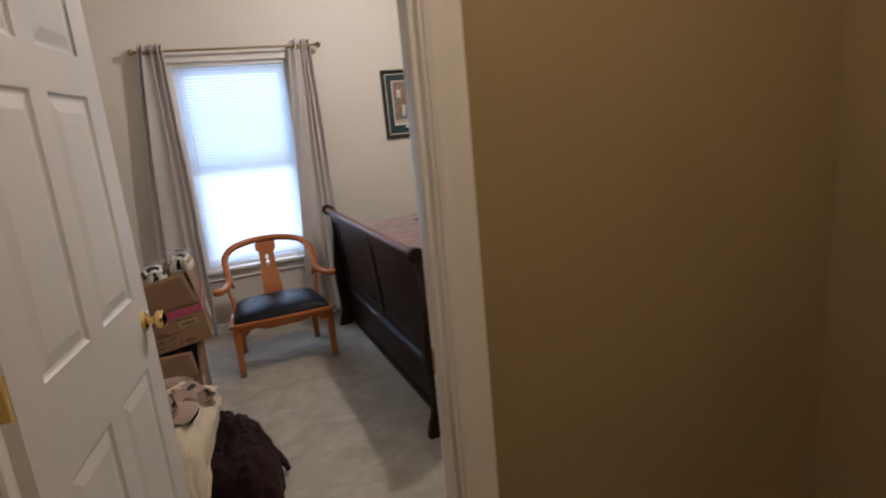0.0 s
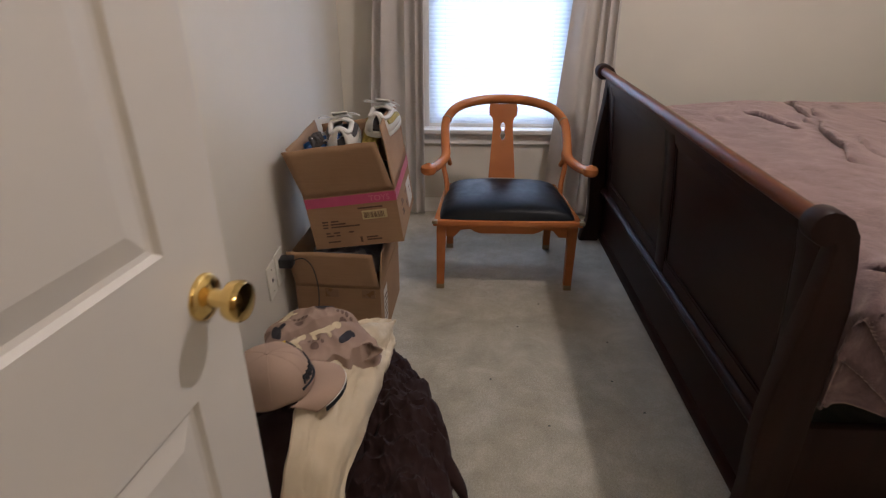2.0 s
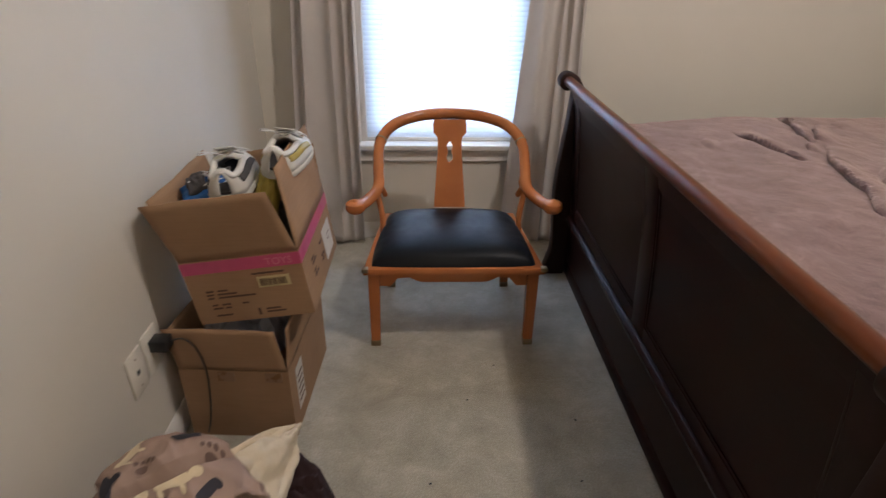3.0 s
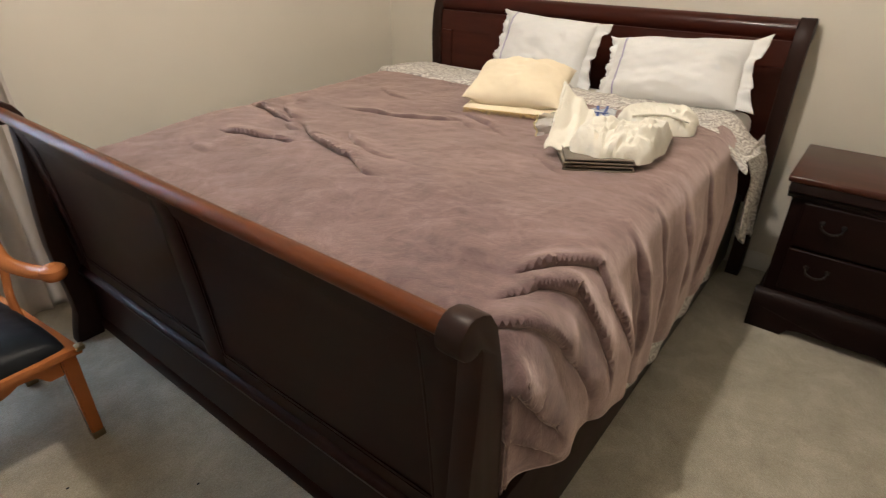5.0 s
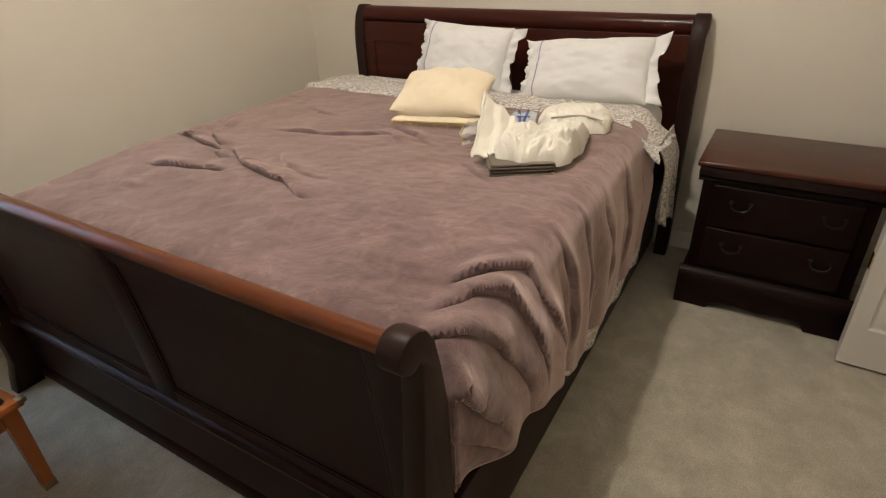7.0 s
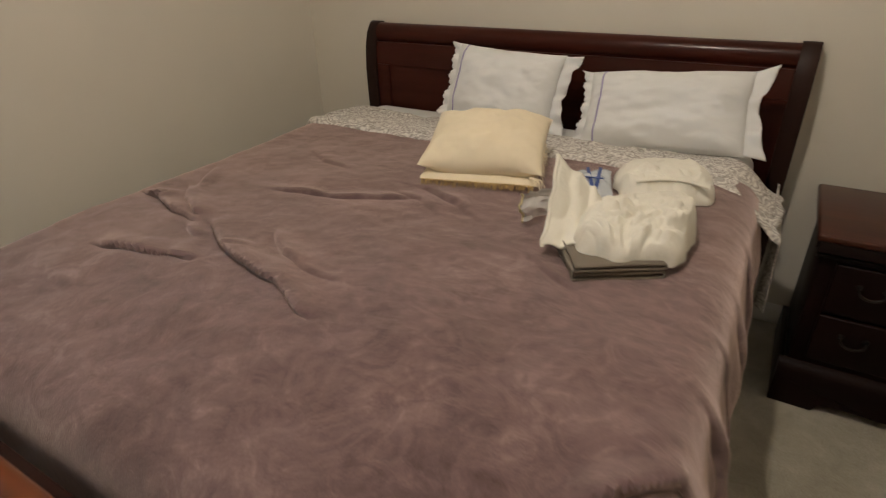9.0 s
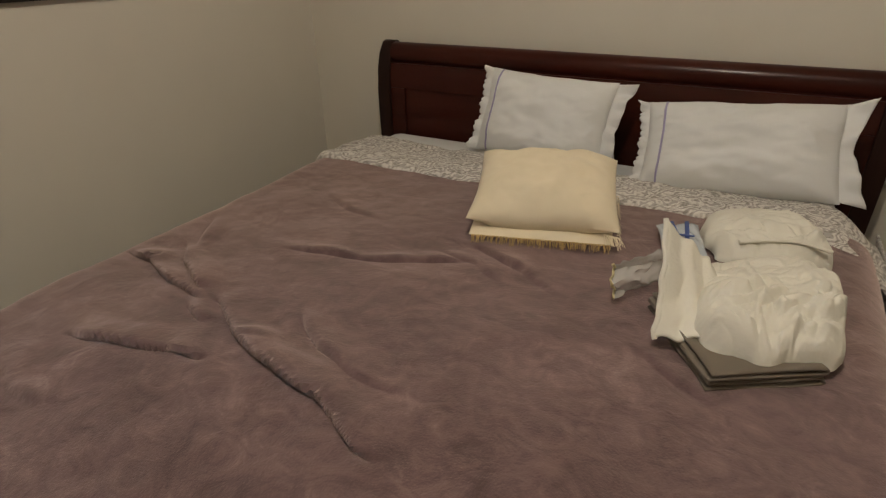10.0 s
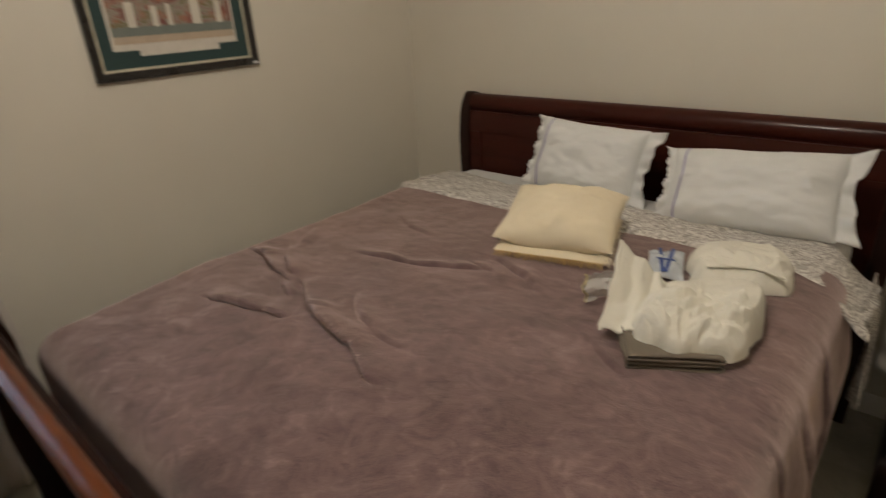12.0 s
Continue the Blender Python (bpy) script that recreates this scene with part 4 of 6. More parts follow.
# ---- armchair ----
chair = thing("armchair", (0.515, 7.66, 0), "orange-brown horseshoe-back wooden armchair with black vinyl seat", "chair")
LEGS = ((0.226, 7.445), (0.808, 7.445), (0.265, 7.875), (0.770, 7.875))
for i, (x, y) in enumerate(LEGS):
    s = 1 if x < 0.5 else -1
    bm = bmesh.new()
    rings = []
    for z, w in ((0.0, 0.017), (0.29, 0.021), (0.335, 0.021)):
        dx = -s * 0.004 * (1 - z / 0.335)
        rings.append([bm.verts.new((x + dx + p * w, y + q * w, z)) for p, q in ((-1, -1), (1, -1), (1, 1), (-1, 1))])
    for p, q in zip(rings, rings[1:]):
        for k in range(4):
            bm.faces.new((p[k], p[(k + 1) % 4], q[(k + 1) % 4], q[k]))
    bm.faces.new(rings[0]), bm.faces.new(rings[-1])
    bmesh.ops.bevel(bm, geom=bm.edges[:], offset=0.004, segments=2, affect="EDGES")
    leg = part("leg", bm, MAPLE, chair)
    dx = -s * 0.004
    part("brass_cap", box((x + dx - 0.0185, y - 0.0185, 0.0), (x + dx + 0.0185, y + 0.0185, 0.026), 0.002), OLDBRASS, leg, "dull brass foot cap")
seat_plan = [(0.190, 7.410), (0.845, 7.410), (0.800, 7.905), (0.235, 7.905)]
part("seat_frame", extrude(seat_plan, "z", 0.325, 0.352, bevel=0.006), MAPLE, chair)
for x, y in ((0.195, 7.415), (0.840, 7.415)):
    part("corner_cap", box((x - 0.010, y - 0.010, 0.338), (x + 0.014, y + 0.014, 0.3545), 0.003), OLDBRASS, chair, "dull brass corner cap")


def apron(points, axis, a, b):
    return part("apron", extrude(points, axis, a, b, bevel=0.003), MAPLE, chair, "scalloped wooden apron")


def scallop(p0, p1):
    n = p1 - p0
    shape = [(0, 0.326), (0, 0.268), (0.07, 0.268), (0.09, 0.280), (0.12, 0.300), (0.20, 0.304), (0.24, 0.292), (0.28, 0.284), (0.72, 0.284), (0.76, 0.292), (0.80, 0.304), (0.88, 0.300), (0.91, 0.280), (0.93, 0.268), (1, 0.268), (1, 0.326)]
    return [(p0 + n * u, z) for u, z in shape]


apron(scallop(0.247, 0.787), "y", 7.432, 7.447)
apron(scallop(0.29, 0.745), "y", 7.872, 7.886)
apron(scallop(7.466, 7.855), "x", 0.232, 0.246), apron(scallop(7.466, 7.855), "x", 0.790, 0.804)


def cushion(u, v):
    a, b = 2 * u - 1, 2 * v - 1
    x = 0.517 + a * (0.310 - 0.022 * (b + 1))
    y = 7.650 + b * 0.228
    k = max(0, 1 - abs(a) ** 5) ** 0.5 * max(0, 1 - abs(b) ** 5) ** 0.5
    # rounded plan
    c = 1 - 0.045 * (abs(a) ** 3) * (abs(b) ** 3)
    return (0.517 + (x - 0.517) * c, 7.650 + (y - 7.650) * c, 0.352 + 0.058 * k + 0.012 * (1 - a * a) * (1 - b * b))


bm = sheet(cushion, 40, 34)
part("seat_cushion", bm, LEATHER, chair, "black vinyl padded seat")
# horseshoe arm and crest rail
ARM = [(0.180, 7.500, 0.560), (0.205, 7.560, 0.556), (0.238, 7.635, 0.575), (0.236, 7.72, 0.628), (0.238, 7.82, 0.692), (0.288, 7.905, 0.738), (0.390, 7.962, 0.760), (0.517, 7.980, 0.766),
       (0.644, 7.962, 0.760), (0.746, 7.905, 0.738), (0.796, 7.82, 0.692), (0.798, 7.72, 0.628), (0.796, 7.635, 0.575), (0.829, 7.560, 0.556), (0.854, 7.500, 0.560)]
part("arm_rail", sweep(spline(ARM, 90), lambda t: (0.0205 + 0.004 * abs(2 * t - 1) ** 4, 0.020 + 0.003 * (1 - abs(2 * t - 1))), 16), MAPLE, chair, "bent horseshoe arm and crest rail")
for x, d in ((0.168, 1), (0.866, -1)):
    end = part("arm_end", lathe([(0.0, -0.022), (0.026, -0.021), (0.034, -0.012), (0.036, 0.0), (0.033, 0.012), (0.022, 0.020), (0, 0.022)], 24, pose(x, 7.490, 0.562)), MAPLE, chair, "round scrolled arm end")
    part("boss", lathe([(0.015, 0.016), (0.014, 0.021), (0.008, 0.026), (0, 0.028)], 18, pose(x, 7.490, 0.562)), MAPLE, end)
for k in (26, 63):
    p, q = spline(ARM, 90)[k], spline(ARM, 90)[k + 1]
    part("joint_band", sweep([p, p + (q - p) * 0.35], (0.0235, 0.0245), 16), OLDBRASS, chair, "thin brass joint band")
SP = [(-0.066, 0.40), (-0.062, 0.46), (-0.056, 0.54), (-0.050, 0.62), (-0.049, 0.665), (-0.054, 0.682), (-0.068, 0.695), (-0.070, 0.725), (-0.066, 0.745)]


def splat_slice():
    hole = [(0.0, 0.575), (0.009, 0.585), (0.013, 0.600), (0.008, 0.615), (0.008, 0.630), (0.013, 0.642), (0.008, 0.655), (0.0, 0.663)]

    def half(s):
        out = bmesh.new()
        zs = sorted({z for _, z in SP} | {z for _, z in hole} | {0.43, 0.50})
        def edge(line, z):
            pts = sorted(line, key=lambda p: p[1])
            if z < pts[0][1] or z > pts[-1][1]:
                return 0.0
            for (a, za), (b, zb) in zip(pts, pts[1:]):
                if za <= z <= zb:
                    return a + (b - a) * (z - za) / max(1e-6, zb - za)
        cols = []
        for z in zs:
            o, i = abs(edge(SP, z)), edge(hole, z)
            yc = 7.862 + 0.095 * ((z - 0.40) / 0.33) ** 1.3 + 0.012 * sin((z - 0.4) / 0.33 * pi)
            cols.append([out.verts.new((0.517 + s * i, yc - 0.007, z)), out.verts.new((0.517 + s * o, yc - 0.007, z)), out.verts.new((0.517 + s * o, yc + 0.007, z)), out.verts.new((0.517 + s * i, yc + 0.007, z))])
        for a, b in zip(cols, cols[1:]):
            for k in range(4):
                out.faces.new((a[k], a[(k + 1) % 4], b[(k + 1) % 4], b[k]))
        return out
    return joined(half(1), half(-1))


part("splat", splat_slice(), MAPLE, chair, "wooden back splat with a pierced keyhole")
for s in (-1, 1):
    x = 0.517 + s * 0.268
    part("arm_post", sweep(spline([(x + s * 0.005, 7.70, 0.34), (x + s * 0.006, 7.72, 0.42), (x + s * 0.022, 7.75, 0.50), (x + s * 0.008, 7.735, 0.56), (x + s * 0.012, 7.71, 0.615)], 24), lambda t: (0.012, 0.016 - 0.004 * sin(pi * t)), 10, up=(0, 1, 0)), MAPLE, chair, "curved arm support")
    part("wing", sweep(spline([(x - s * 0.010, 7.70, 0.52), (x - s * 0.004, 7.68, 0.548), (x + s * 0.006, 7.672, 0.572)], 12), lambda t: (0.010, 0.012), 8, up=(0, 1, 0)), MAPLE, chair)

# ---- framed picture ----
PX0, PX1, PZ0, PZ1 = 1.637, 2.294, 1.352, 1.893
pic = thing("framed_picture", ((PX0 + PX1) / 2, ROOM_N, PZ0), "framed village street print with dark green mat and black frame", "picture")
yw = ROOM_N - 0.002
FR = [(0.0, 0.0), (0.0, 0.018), (0.006, 0.024), (0.018, 0.022), (0.026, 0.016), (0.030, 0.010), (0.030, 0.0)]


def frame_side(name, prof, mat, inset, lab=""):
    a, b, c, d = PX0 + inset, PX1 - inset, PZ0 + inset, PZ1 - inset
    bm = bmesh.new()
    loops = []
    for p, q in prof:
        loops.append([bm.verts.new((x, yw - q, z)) for x, z in ((a + p, c + p), (b - p, c + p), (b - p, d - p), (a + p, d - p))])
    for l0, l1 in zip(loops, loops[1:] + loops[:1]):
        for k in range(4):
            bm.faces.new((l0[k], l0[(k + 1) % 4], l1[(k + 1) % 4], l1[k]))
    return part(name, bm, mat, pic, lab, False)


frame_side("frame", FR, plain("black_lacquer", (0.014, 0.011, 0.010), 0.3), 0.0, "black moulded frame")
frame_side("fillet", [(0, 0), (0, 0.012), (0.008, 0.011), (0.008, 0)], plain("cream_fillet", (0.55, 0.50, 0.38), 0.5), 0.030, "cream inner fillet")
m = Nodes("dark_green_mat_board", 0.9)
m.put("Base Color", m.ramp(m.noise(120.0, 4), [(0.3, (0.020, 0.043, 0.042)), (0.7, (0.030, 0.058, 0.055))]))
part("mat", box((PX0 + 0.037, yw - 0.006, PZ0 + 0.037), (PX1 - 0.037, yw - 0.001, PZ1 - 0.037)), m.mat, pic, "dark green mat board", False)
m = Nodes("watercolour_print", 0.7)
patch = m.noise((9.0, 9.0, 9.0), 6, 0.65, 1.4)
art = m.ramp(patch, [(0.30, (0.05, 0.018, 0.025)), (0.42, (0.20, 0.075, 0.055)), (0.50, (0.27, 0.24, 0.20)), (0.58, (0.14, 0.12, 0.045)), (0.68, (0.36, 0.31, 0.28))])
m.put("Base Color", m.mix(art, (0.30, 0.10, 0.05), m.ramp(m.noise(28.0, 5), [(0.52, (0, 0, 0)), (0.68, (0.75,) * 3)])))
ART = m.mat
PAPER = plain("print_paper", (0.62, 0.57, 0.50), 0.7)
part("print_paper", box((PX0 + 0.082, yw - 0.0085, PZ0 + 0.10), (PX1 - 0.082, yw - 0.0062, PZ1 - 0.085)), PAPER, pic, "pale print paper", False)
part("title_tab", box((PX0 + 0.175, yw - 0.0085, PZ0 + 0.078), (PX1 - 0.165, yw - 0.0062, PZ0 + 0.1)), PAPER, pic, "pale stepped title tab", False)
art = part("artwork", box((PX0 + 0.092, yw - 0.0105, PZ0 + 0.17), (PX1 - 0.092, yw - 0.0087, PZ1 - 0.095)), ART, pic, "red and brown watercolour of house fronts", False)
part("street", box((PX0 + 0.092, yw - 0.0112, PZ0 + 0.148), (PX1 - 0.092, yw - 0.0089, PZ0 + 0.180)), plain("grey_green_wash", (0.17, 0.19, 0.17), 0.8), art, "", False)
part("street_front", box((PX0 + 0.092, yw - 0.0100, PZ0 + 0.122), (PX1 - 0.092, yw - 0.0087, PZ0 + 0.148)), plain("sandy_wash", (0.48, 0.38, 0.28), 0.8), art, "", False)
DOORWASH, DARKWASH = plain("pale_door_wash", (0.60, 0.56, 0.48), 0.8), plain("dark_pane_wash", (0.05, 0.045, 0.055), 0.8)
for i, (x, w, h) in enumerate(((0.155, 0.030, 0.085), (0.245, 0.024, 0.07), (0.305, 0.016, 0.075), (0.400, 0.036, 0.09), (0.50, 0.026, 0.08))):
    d = part("painted_door", box((PX0 + x, yw - 0.0116, PZ0 + 0.178), (PX0 + x + w, yw - 0.0105, PZ0 + 0.178 + h)), DOORWASH, art, "", False)
for i in range(5):
    x = PX0 + 0.12 + i * 0.092
    part("painted_window", box((x, yw - 0.0116, PZ0 + 0.325), (x + 0.034, yw - 0.0105, PZ0 + 0.385)), DARKWASH if i % 2 else DOORWASH, art, "", False)
part("corner_label", box((PX1 - 0.034, yw - 0.0262, PZ0 + 0.004), (PX1 - 0.008, yw - 0.0232, PZ0 + 0.014), 0.001), LINEN, pic, "small white sticker")

# ---- yellow cushion on a folded fringed throw ----
def strands(bm, p0, p1, out, n, length, seed):
    rnd = random.Random(seed)
    p0, p1, out = Vector(p0), Vector(p1), Vector(out)
    for i in range(n):
        p = p0 + (p1 - p0) * ((i + rnd.random() * 0.8) / n)
        side = (p1 - p0).normalized() * rnd.uniform(-0.35, 0.35)
        d = (out + side).normalized() * length * rnd.uniform(0.6, 1.2)
        q = p + d * 0.5 + Vector((0, 0, rnd.uniform(0.0, 0.004)))
        sweep([p, q, p + d + Vector((0, 0, -rnd.uniform(0.002, 0.008)))], lambda t: (0.0014 * (1 - 0.5 * t), 0.0014 * (1 - 0.5 * t)), 4, bm)
    return bm


CU = Vector((0.10, -0.345, 0.0)).normalized()
CV = Vector((0.30, 0.115, 0.085)).normalized()
cm = basis((2.415, 6.923, 0.898), CU, CV)
cush = thing("throw_pillow", (2.42, 6.925, 0.84), "pale yellow cotton throw pillow with fringed edge", "cushion")
part("cover", pillow_shape(0.375, 0.315, 0.150, cm, 21), YELLOW, cush)
bm = bmesh.new()
strands(bm, cm @ Vector((0.150, -0.155, -0.01)), cm @ Vector((0.185, -0.165, -0.01)), cm.to_3x3() @ Vector((0.5, -1, -0.3)), 26, 0.030, 4)
strands(bm, cm @ Vector((0.18, -0.16, -0.01)), cm @ Vector((0.18, 0.0, -0.01)), cm.to_3x3() @ Vector((1, 0, -0.4)), 30, 0.012, 5)
part("fringe", bm, YELLOW, cush, "short yellow thread fringe")
throw = thing("folded_throw", (2.40, 6.92, 0.82), "folded yellow throw with fringe under the pillow", "throw")
tm = basis((2.405, 6.922, 0.842), CU, CV * Vector((1, 1, 0.3)))


def throw_top(sign):
    def at(u, v):
        a, b = 2 * u - 1, 2 * v - 1
        k = max(0, 1 - abs(a) ** 8) ** 0.5 * max(0, 1 - abs(b) ** 8) ** 0.5
        return tm @ Vector((a * 0.175, b * 0.158, sign * 0.014 * k + 0.004 * wob(a * 3, b * 3, 5)))
    return at


bm = sheet(throw_top(1), 26, 24)
sheet(throw_top(-1), 26, 24, bm)
part("folded_cloth", bm, YELLOW, throw)
bm = bmesh.new()
strands(bm, tm @ Vector((-0.17, -0.157, 0)), tm @ Vector((0.17, -0.157, 0)), tm.to_3x3() @ Vector((0, -1, -0.25)), 110, 0.020, 6)
part("fringe", bm, plain("straw_thread", (0.55, 0.38, 0.16), 0.9), throw, "straw-coloured fringe")


# ---- folded dark cloth and white laundry on the bed ----
def ribbon_stack(name, m, width, profile, thickness, mat, parent, label=""):
    """A cloth folded over and over: a profile of (y, z) in local axes, pulled along local x."""
    line = spline([(0, y, z) for y, z in profile], 70)

    def at(u, v):
        p = line[min(69, int(round(v * 69)))]
        x = (u - 0.5) * width * (1 + 0.02 * wob(v * 6, 3)) + 0.006 * wob(u * 2, v * 9, 4)
        return m @ Vector((x, p.y + 0.004 * wob(u * 3, v * 5, 9), p.z + 0.002 * wob(u * 4, v * 6, 2)))
    return thick(part(name, sheet(at, 24, 69), mat, parent, label), thickness, 0)


towel = thing("folded_trousers", (2.0, 6.45, 0.82), "grey-brown trousers folded flat under white laundry", "clothes")
wm = basis((2.047, 6.440, 0.808), (0.85, 0.52, 0), (-0.5, 0.86, 0))
ribbon_stack("folded_cloth", wm, 0.25, [(0.10, 0.004), (0, 0.004), (-0.088, 0.004), (-0.098, 0.010), (-0.088, 0.016), (0, 0.015), (0.088, 0.015), (0.096, 0.020), (0.088, 0.025), (0, 0.025), (-0.088, 0.026), (-0.098, 0.031), (-0.088, 0.036), (0, 0.035), (0.095, 0.034)], 0.0045, TOWEL, towel)


def heap(cx, cy, rx, ry, rot, h, z0, seed, fold=10.0, amp=0.02, flat=0.5, ragged=0.10, n=64, rings=40, lean=(0.0, 0.0)):
    """A crumpled heap of cloth: uneven outline, steep rim, ridged folds on top."""
    own = bmesh.new()
    ca, sa = cos(radians(rot)), sin(radians(rot))
    rows = []
    for i in range(rings + 1):
        r = i / rings
        row = []
        for k in range(n):
            th = 2 * pi * k / n
            edge = 1 + ragged * wob(cos(th) * 1.6, sin(th) * 1.6, seed) + ragged * 0.5 * wob(cos(th) * 4, sin(th) * 4, seed + 2)
            a, b = rx * r * edge * cos(th), ry * r * edge * sin(th)
            x, y = cx + a * ca - b * sa, cy + a * sa + b * ca
            prof = max(0.0, 1 - r ** 3.2) ** flat
            warp = wob(x * 7, y * 7, seed + 5) * 1.3
            ridge = 0.5 + 0.5 * sin(fold * (a / rx * 0.6 + b / ry * 0.5) + 3 * warp + seed)
            ridge2 = 1 - sqrt(wob(x * 17, y * 17, seed + 8) ** 2 + 0.004) * 2
            puff = 1.35 - abs(wob(x * 9 + warp * 0.6, y * 9, seed + 11)) * 1.5 - abs(wob(x * 19, y * 19 + warp, seed + 13)) * 1.0 - abs(wob(x * 37 + warp, y * 37, seed + 15)) * 0.45
            z = z0 + h * prof * (1 + 0.25 * wob(x * 6, y * 6, seed + 1)) + amp * 1.5 * (puff - 0.5) * min(1, prof * 1.5) + amp * (ridge - 0.5) * min(1, prof * 1.6) + amp * 0.45 * (ridge2 - 0.5) * min(1, prof * 1.5)
            bulge = 0.05 * rx * sin(prof * pi)
            row.append(own.verts.new((x + bulge * cos(th + radians(rot)) + lean[0] * prof, y + bulge * sin(th + radians(rot)) + lean[1] * prof, max(z, z0))))
        rows.append(row)
    for a, b in zip(rows, rows[1:]):
        for k in range(n):
            own.faces.new((a[k], a[(k + 1) % n], b[(k + 1) % n], b[k]))
    bmesh.ops.remove_doubles(own, verts=own.verts, dist=1e-5)
    own.faces.new(rows[-1])
    return own


laundry = thing("white_laundry", (2.17, 6.41, 0.82), "crumpled white cotton clothes heaped on the bed", "clothes")


def bundle(corners, base, high, rise, crumple, hems, seed):
    """A bunched piece of cloth: soft billows with sharp valleys between, its border tucked under."""
    tl, tr, bl, br = [Vector((x, y, 0)) for x, y in corners]
    mid = (tl + tr + bl + br) / 4

    def at(u, v):
        a, b = 2 * u - 1, 2 * v - 1
        ru, rv = a * sqrt(1 - 0.32 * b * b), b * sqrt(1 - 0.32 * a * a)
        p = tl.lerp(tr, 0.5 + 0.5 * ru).lerp(bl.lerp(br, 0.5 + 0.5 * ru), 0.5 + 0.5 * rv)
        rim = max(0.0, 1 - abs(a) ** 4) ** 0.5 * max(0.0, 1 - abs(b) ** 4) ** 0.5
        z = base + rim * (high + rise * step(0.15, 0.65, v) + 0.4 * rise * step(0.5, 1.0, u) - 0.25 * rise * sin(pi * u))
        warp = 0.5 * wob(u * 2.5, v * 2.5, seed)
        rough = rim * crumple * (0.35 + 0.65 * step(0.40, 0.75, v))
        for k, (fu, fv, amp) in enumerate(((1.6, 4.2, 0.030), (4.2, 2.6, 0.020), (6.0, 8.5, 0.013), (12.0, 8.0, 0.006))):
            n = wob(u * fu + warp, v * fv + warp * (1 + k), seed + 10 + 7 * k)
            z += rough * amp * (min(1.0, abs(n) * 3.2) - 0.5)
        for place, slant, wide, size in hems:
            z += size * rim * sin(pi * v) * math_exp(-((u - place - slant * v) / wide) ** 2)
        out = 0.10 * wob(a * 2.2, b * 2.2, seed + 3) * (1 - rim) + 0.03 * wob(a * 6, b * 6, seed + 5) * (1 - rim)
        return p + (p - mid) * out + Vector((0, 0, z))
    return at


part("crumpled_cloth", sheet(bundle(((2.245, 6.560), (2.430, 6.305), (1.915, 6.490), (2.015, 6.235)), 0.830, 0.050, 0.042, 0.85, ((0.93, 0.0, 0.022, 0.012), (0.42, 0.14, 0.025, 0.008)), 51), 170, 170), OFFWHITE, laundry)


def fin(u, v):
    lo = Vector((1.962, 6.556, 0.834)).lerp(Vector((2.000, 6.440, 0.850)), u)
    hi = Vector((2.114, 6.588, 1.002)).lerp(Vector((2.165, 6.490, 0.900)), u ** 0.6)
    p = lo.lerp(hi, v)
    hollow = -0.028 * sin(pi * v) * (1 - 0.4 * u)
    return p + Vector((0.5, 0.2, 0.6)) * hollow + Vector((0.010 * wob(u * 4, v * 4, 2), 0.008 * wob(u * 5, v * 5, 3), 0.006 * sin(u * 14 + v * 3)))


thick(part("standing_fold", sheet(fin, 40, 24), OFFWHITE, laundry, "stiff fold standing up"), 0.005, 0)
part("hem_roll", sweep([fin(0.0, u / 30) for u in range(31)], (0.005, 0.005), 8), OFFWHITE, laundry)


sheet_fold = thing("folded_pillowcase", (2.42, 6.40, 0.83), "neatly folded white cotton pillowcase", "linen")
part("folded_cloth", sheet(bundle(((2.585, 6.560), (2.675, 6.315), (2.330, 6.500), (2.395, 6.225)), 0.818, 0.056, 0.006, 0.5, ((0.80, 0.05, 0.04, 0.010), (0.30, 0.0, 0.05, 0.006)), 91), 110, 110), OFFWHITE, sheet_fold)
part("hem", sweep(spline([(2.37, 6.45, 0.868), (2.39, 6.39, 0.878), (2.40, 6.33, 0.880), (2.405, 6.27, 0.868)], 24), (0.006, 0.005), 8), OFFWHITE, sheet_fold)

m = Nodes("clear_plastic_film", 0.18)
m.put("Base Color", (0.80, 0.80, 0.76, 1)), m.put("Alpha", 0.38)
m.bump(m.noise(40.0, 4), 0.6, 0.004)
FILM = m.mat
bag = thing("plastic_bag", (2.11, 6.63, 0.83), "small clear plastic bag with pale yellow edge", "bag")


def film(u, v):
    p = Vector((2.075, 6.655, 0.826)).lerp(Vector((2.20, 6.57, 0.83)), u)
    return p + Vector((0.02 * v, 0.015 * v, 0.065 * v)) + Vector((0.010 * sin(v * 9 + u * 4), 0.012 * wob(u * 6, v * 6, 4), 0.008 * wob(u * 7, v * 3, 8)))


thick(part("film", sheet(film, 18, 14), FILM, bag), 0.001, 0)
part("edge_strip", sweep([film(0, v / 10) for v in range(11)], (0.0025, 0.0035), 8), plain("pale_yellow_strip", (0.60, 0.52, 0.28), 0.6), bag, "pale yellow edge strip")
pack = thing("plastic_packet", (2.40, 6.565, 0.83), "clear packet with blue ribbon strips", "packet")
pm = basis((2.395, 6.57, 0.832), (0.35, -1, 0.05), (1, 0.35, 0.25))
part("packet_body", pillow_shape(0.10, 0.13, 0.03, pm, 41), plain("pale_blue_grey_film", (0.50, 0.53, 0.56), 0.2), pack)
BLUE = plain("blue_ribbon", (0.05, 0.085, 0.26), 0.5)
for x, r in ((-0.012, 6), (0.010, -9)):
    part("ribbon", box((-0.005, -0.055, 0.0), (0.005, 0.055, 0.002), 0.0008, m=pm @ pose(x, 0, 0.0165, 0, 0, r)), BLUE, pack, "narrow blue ribbon")
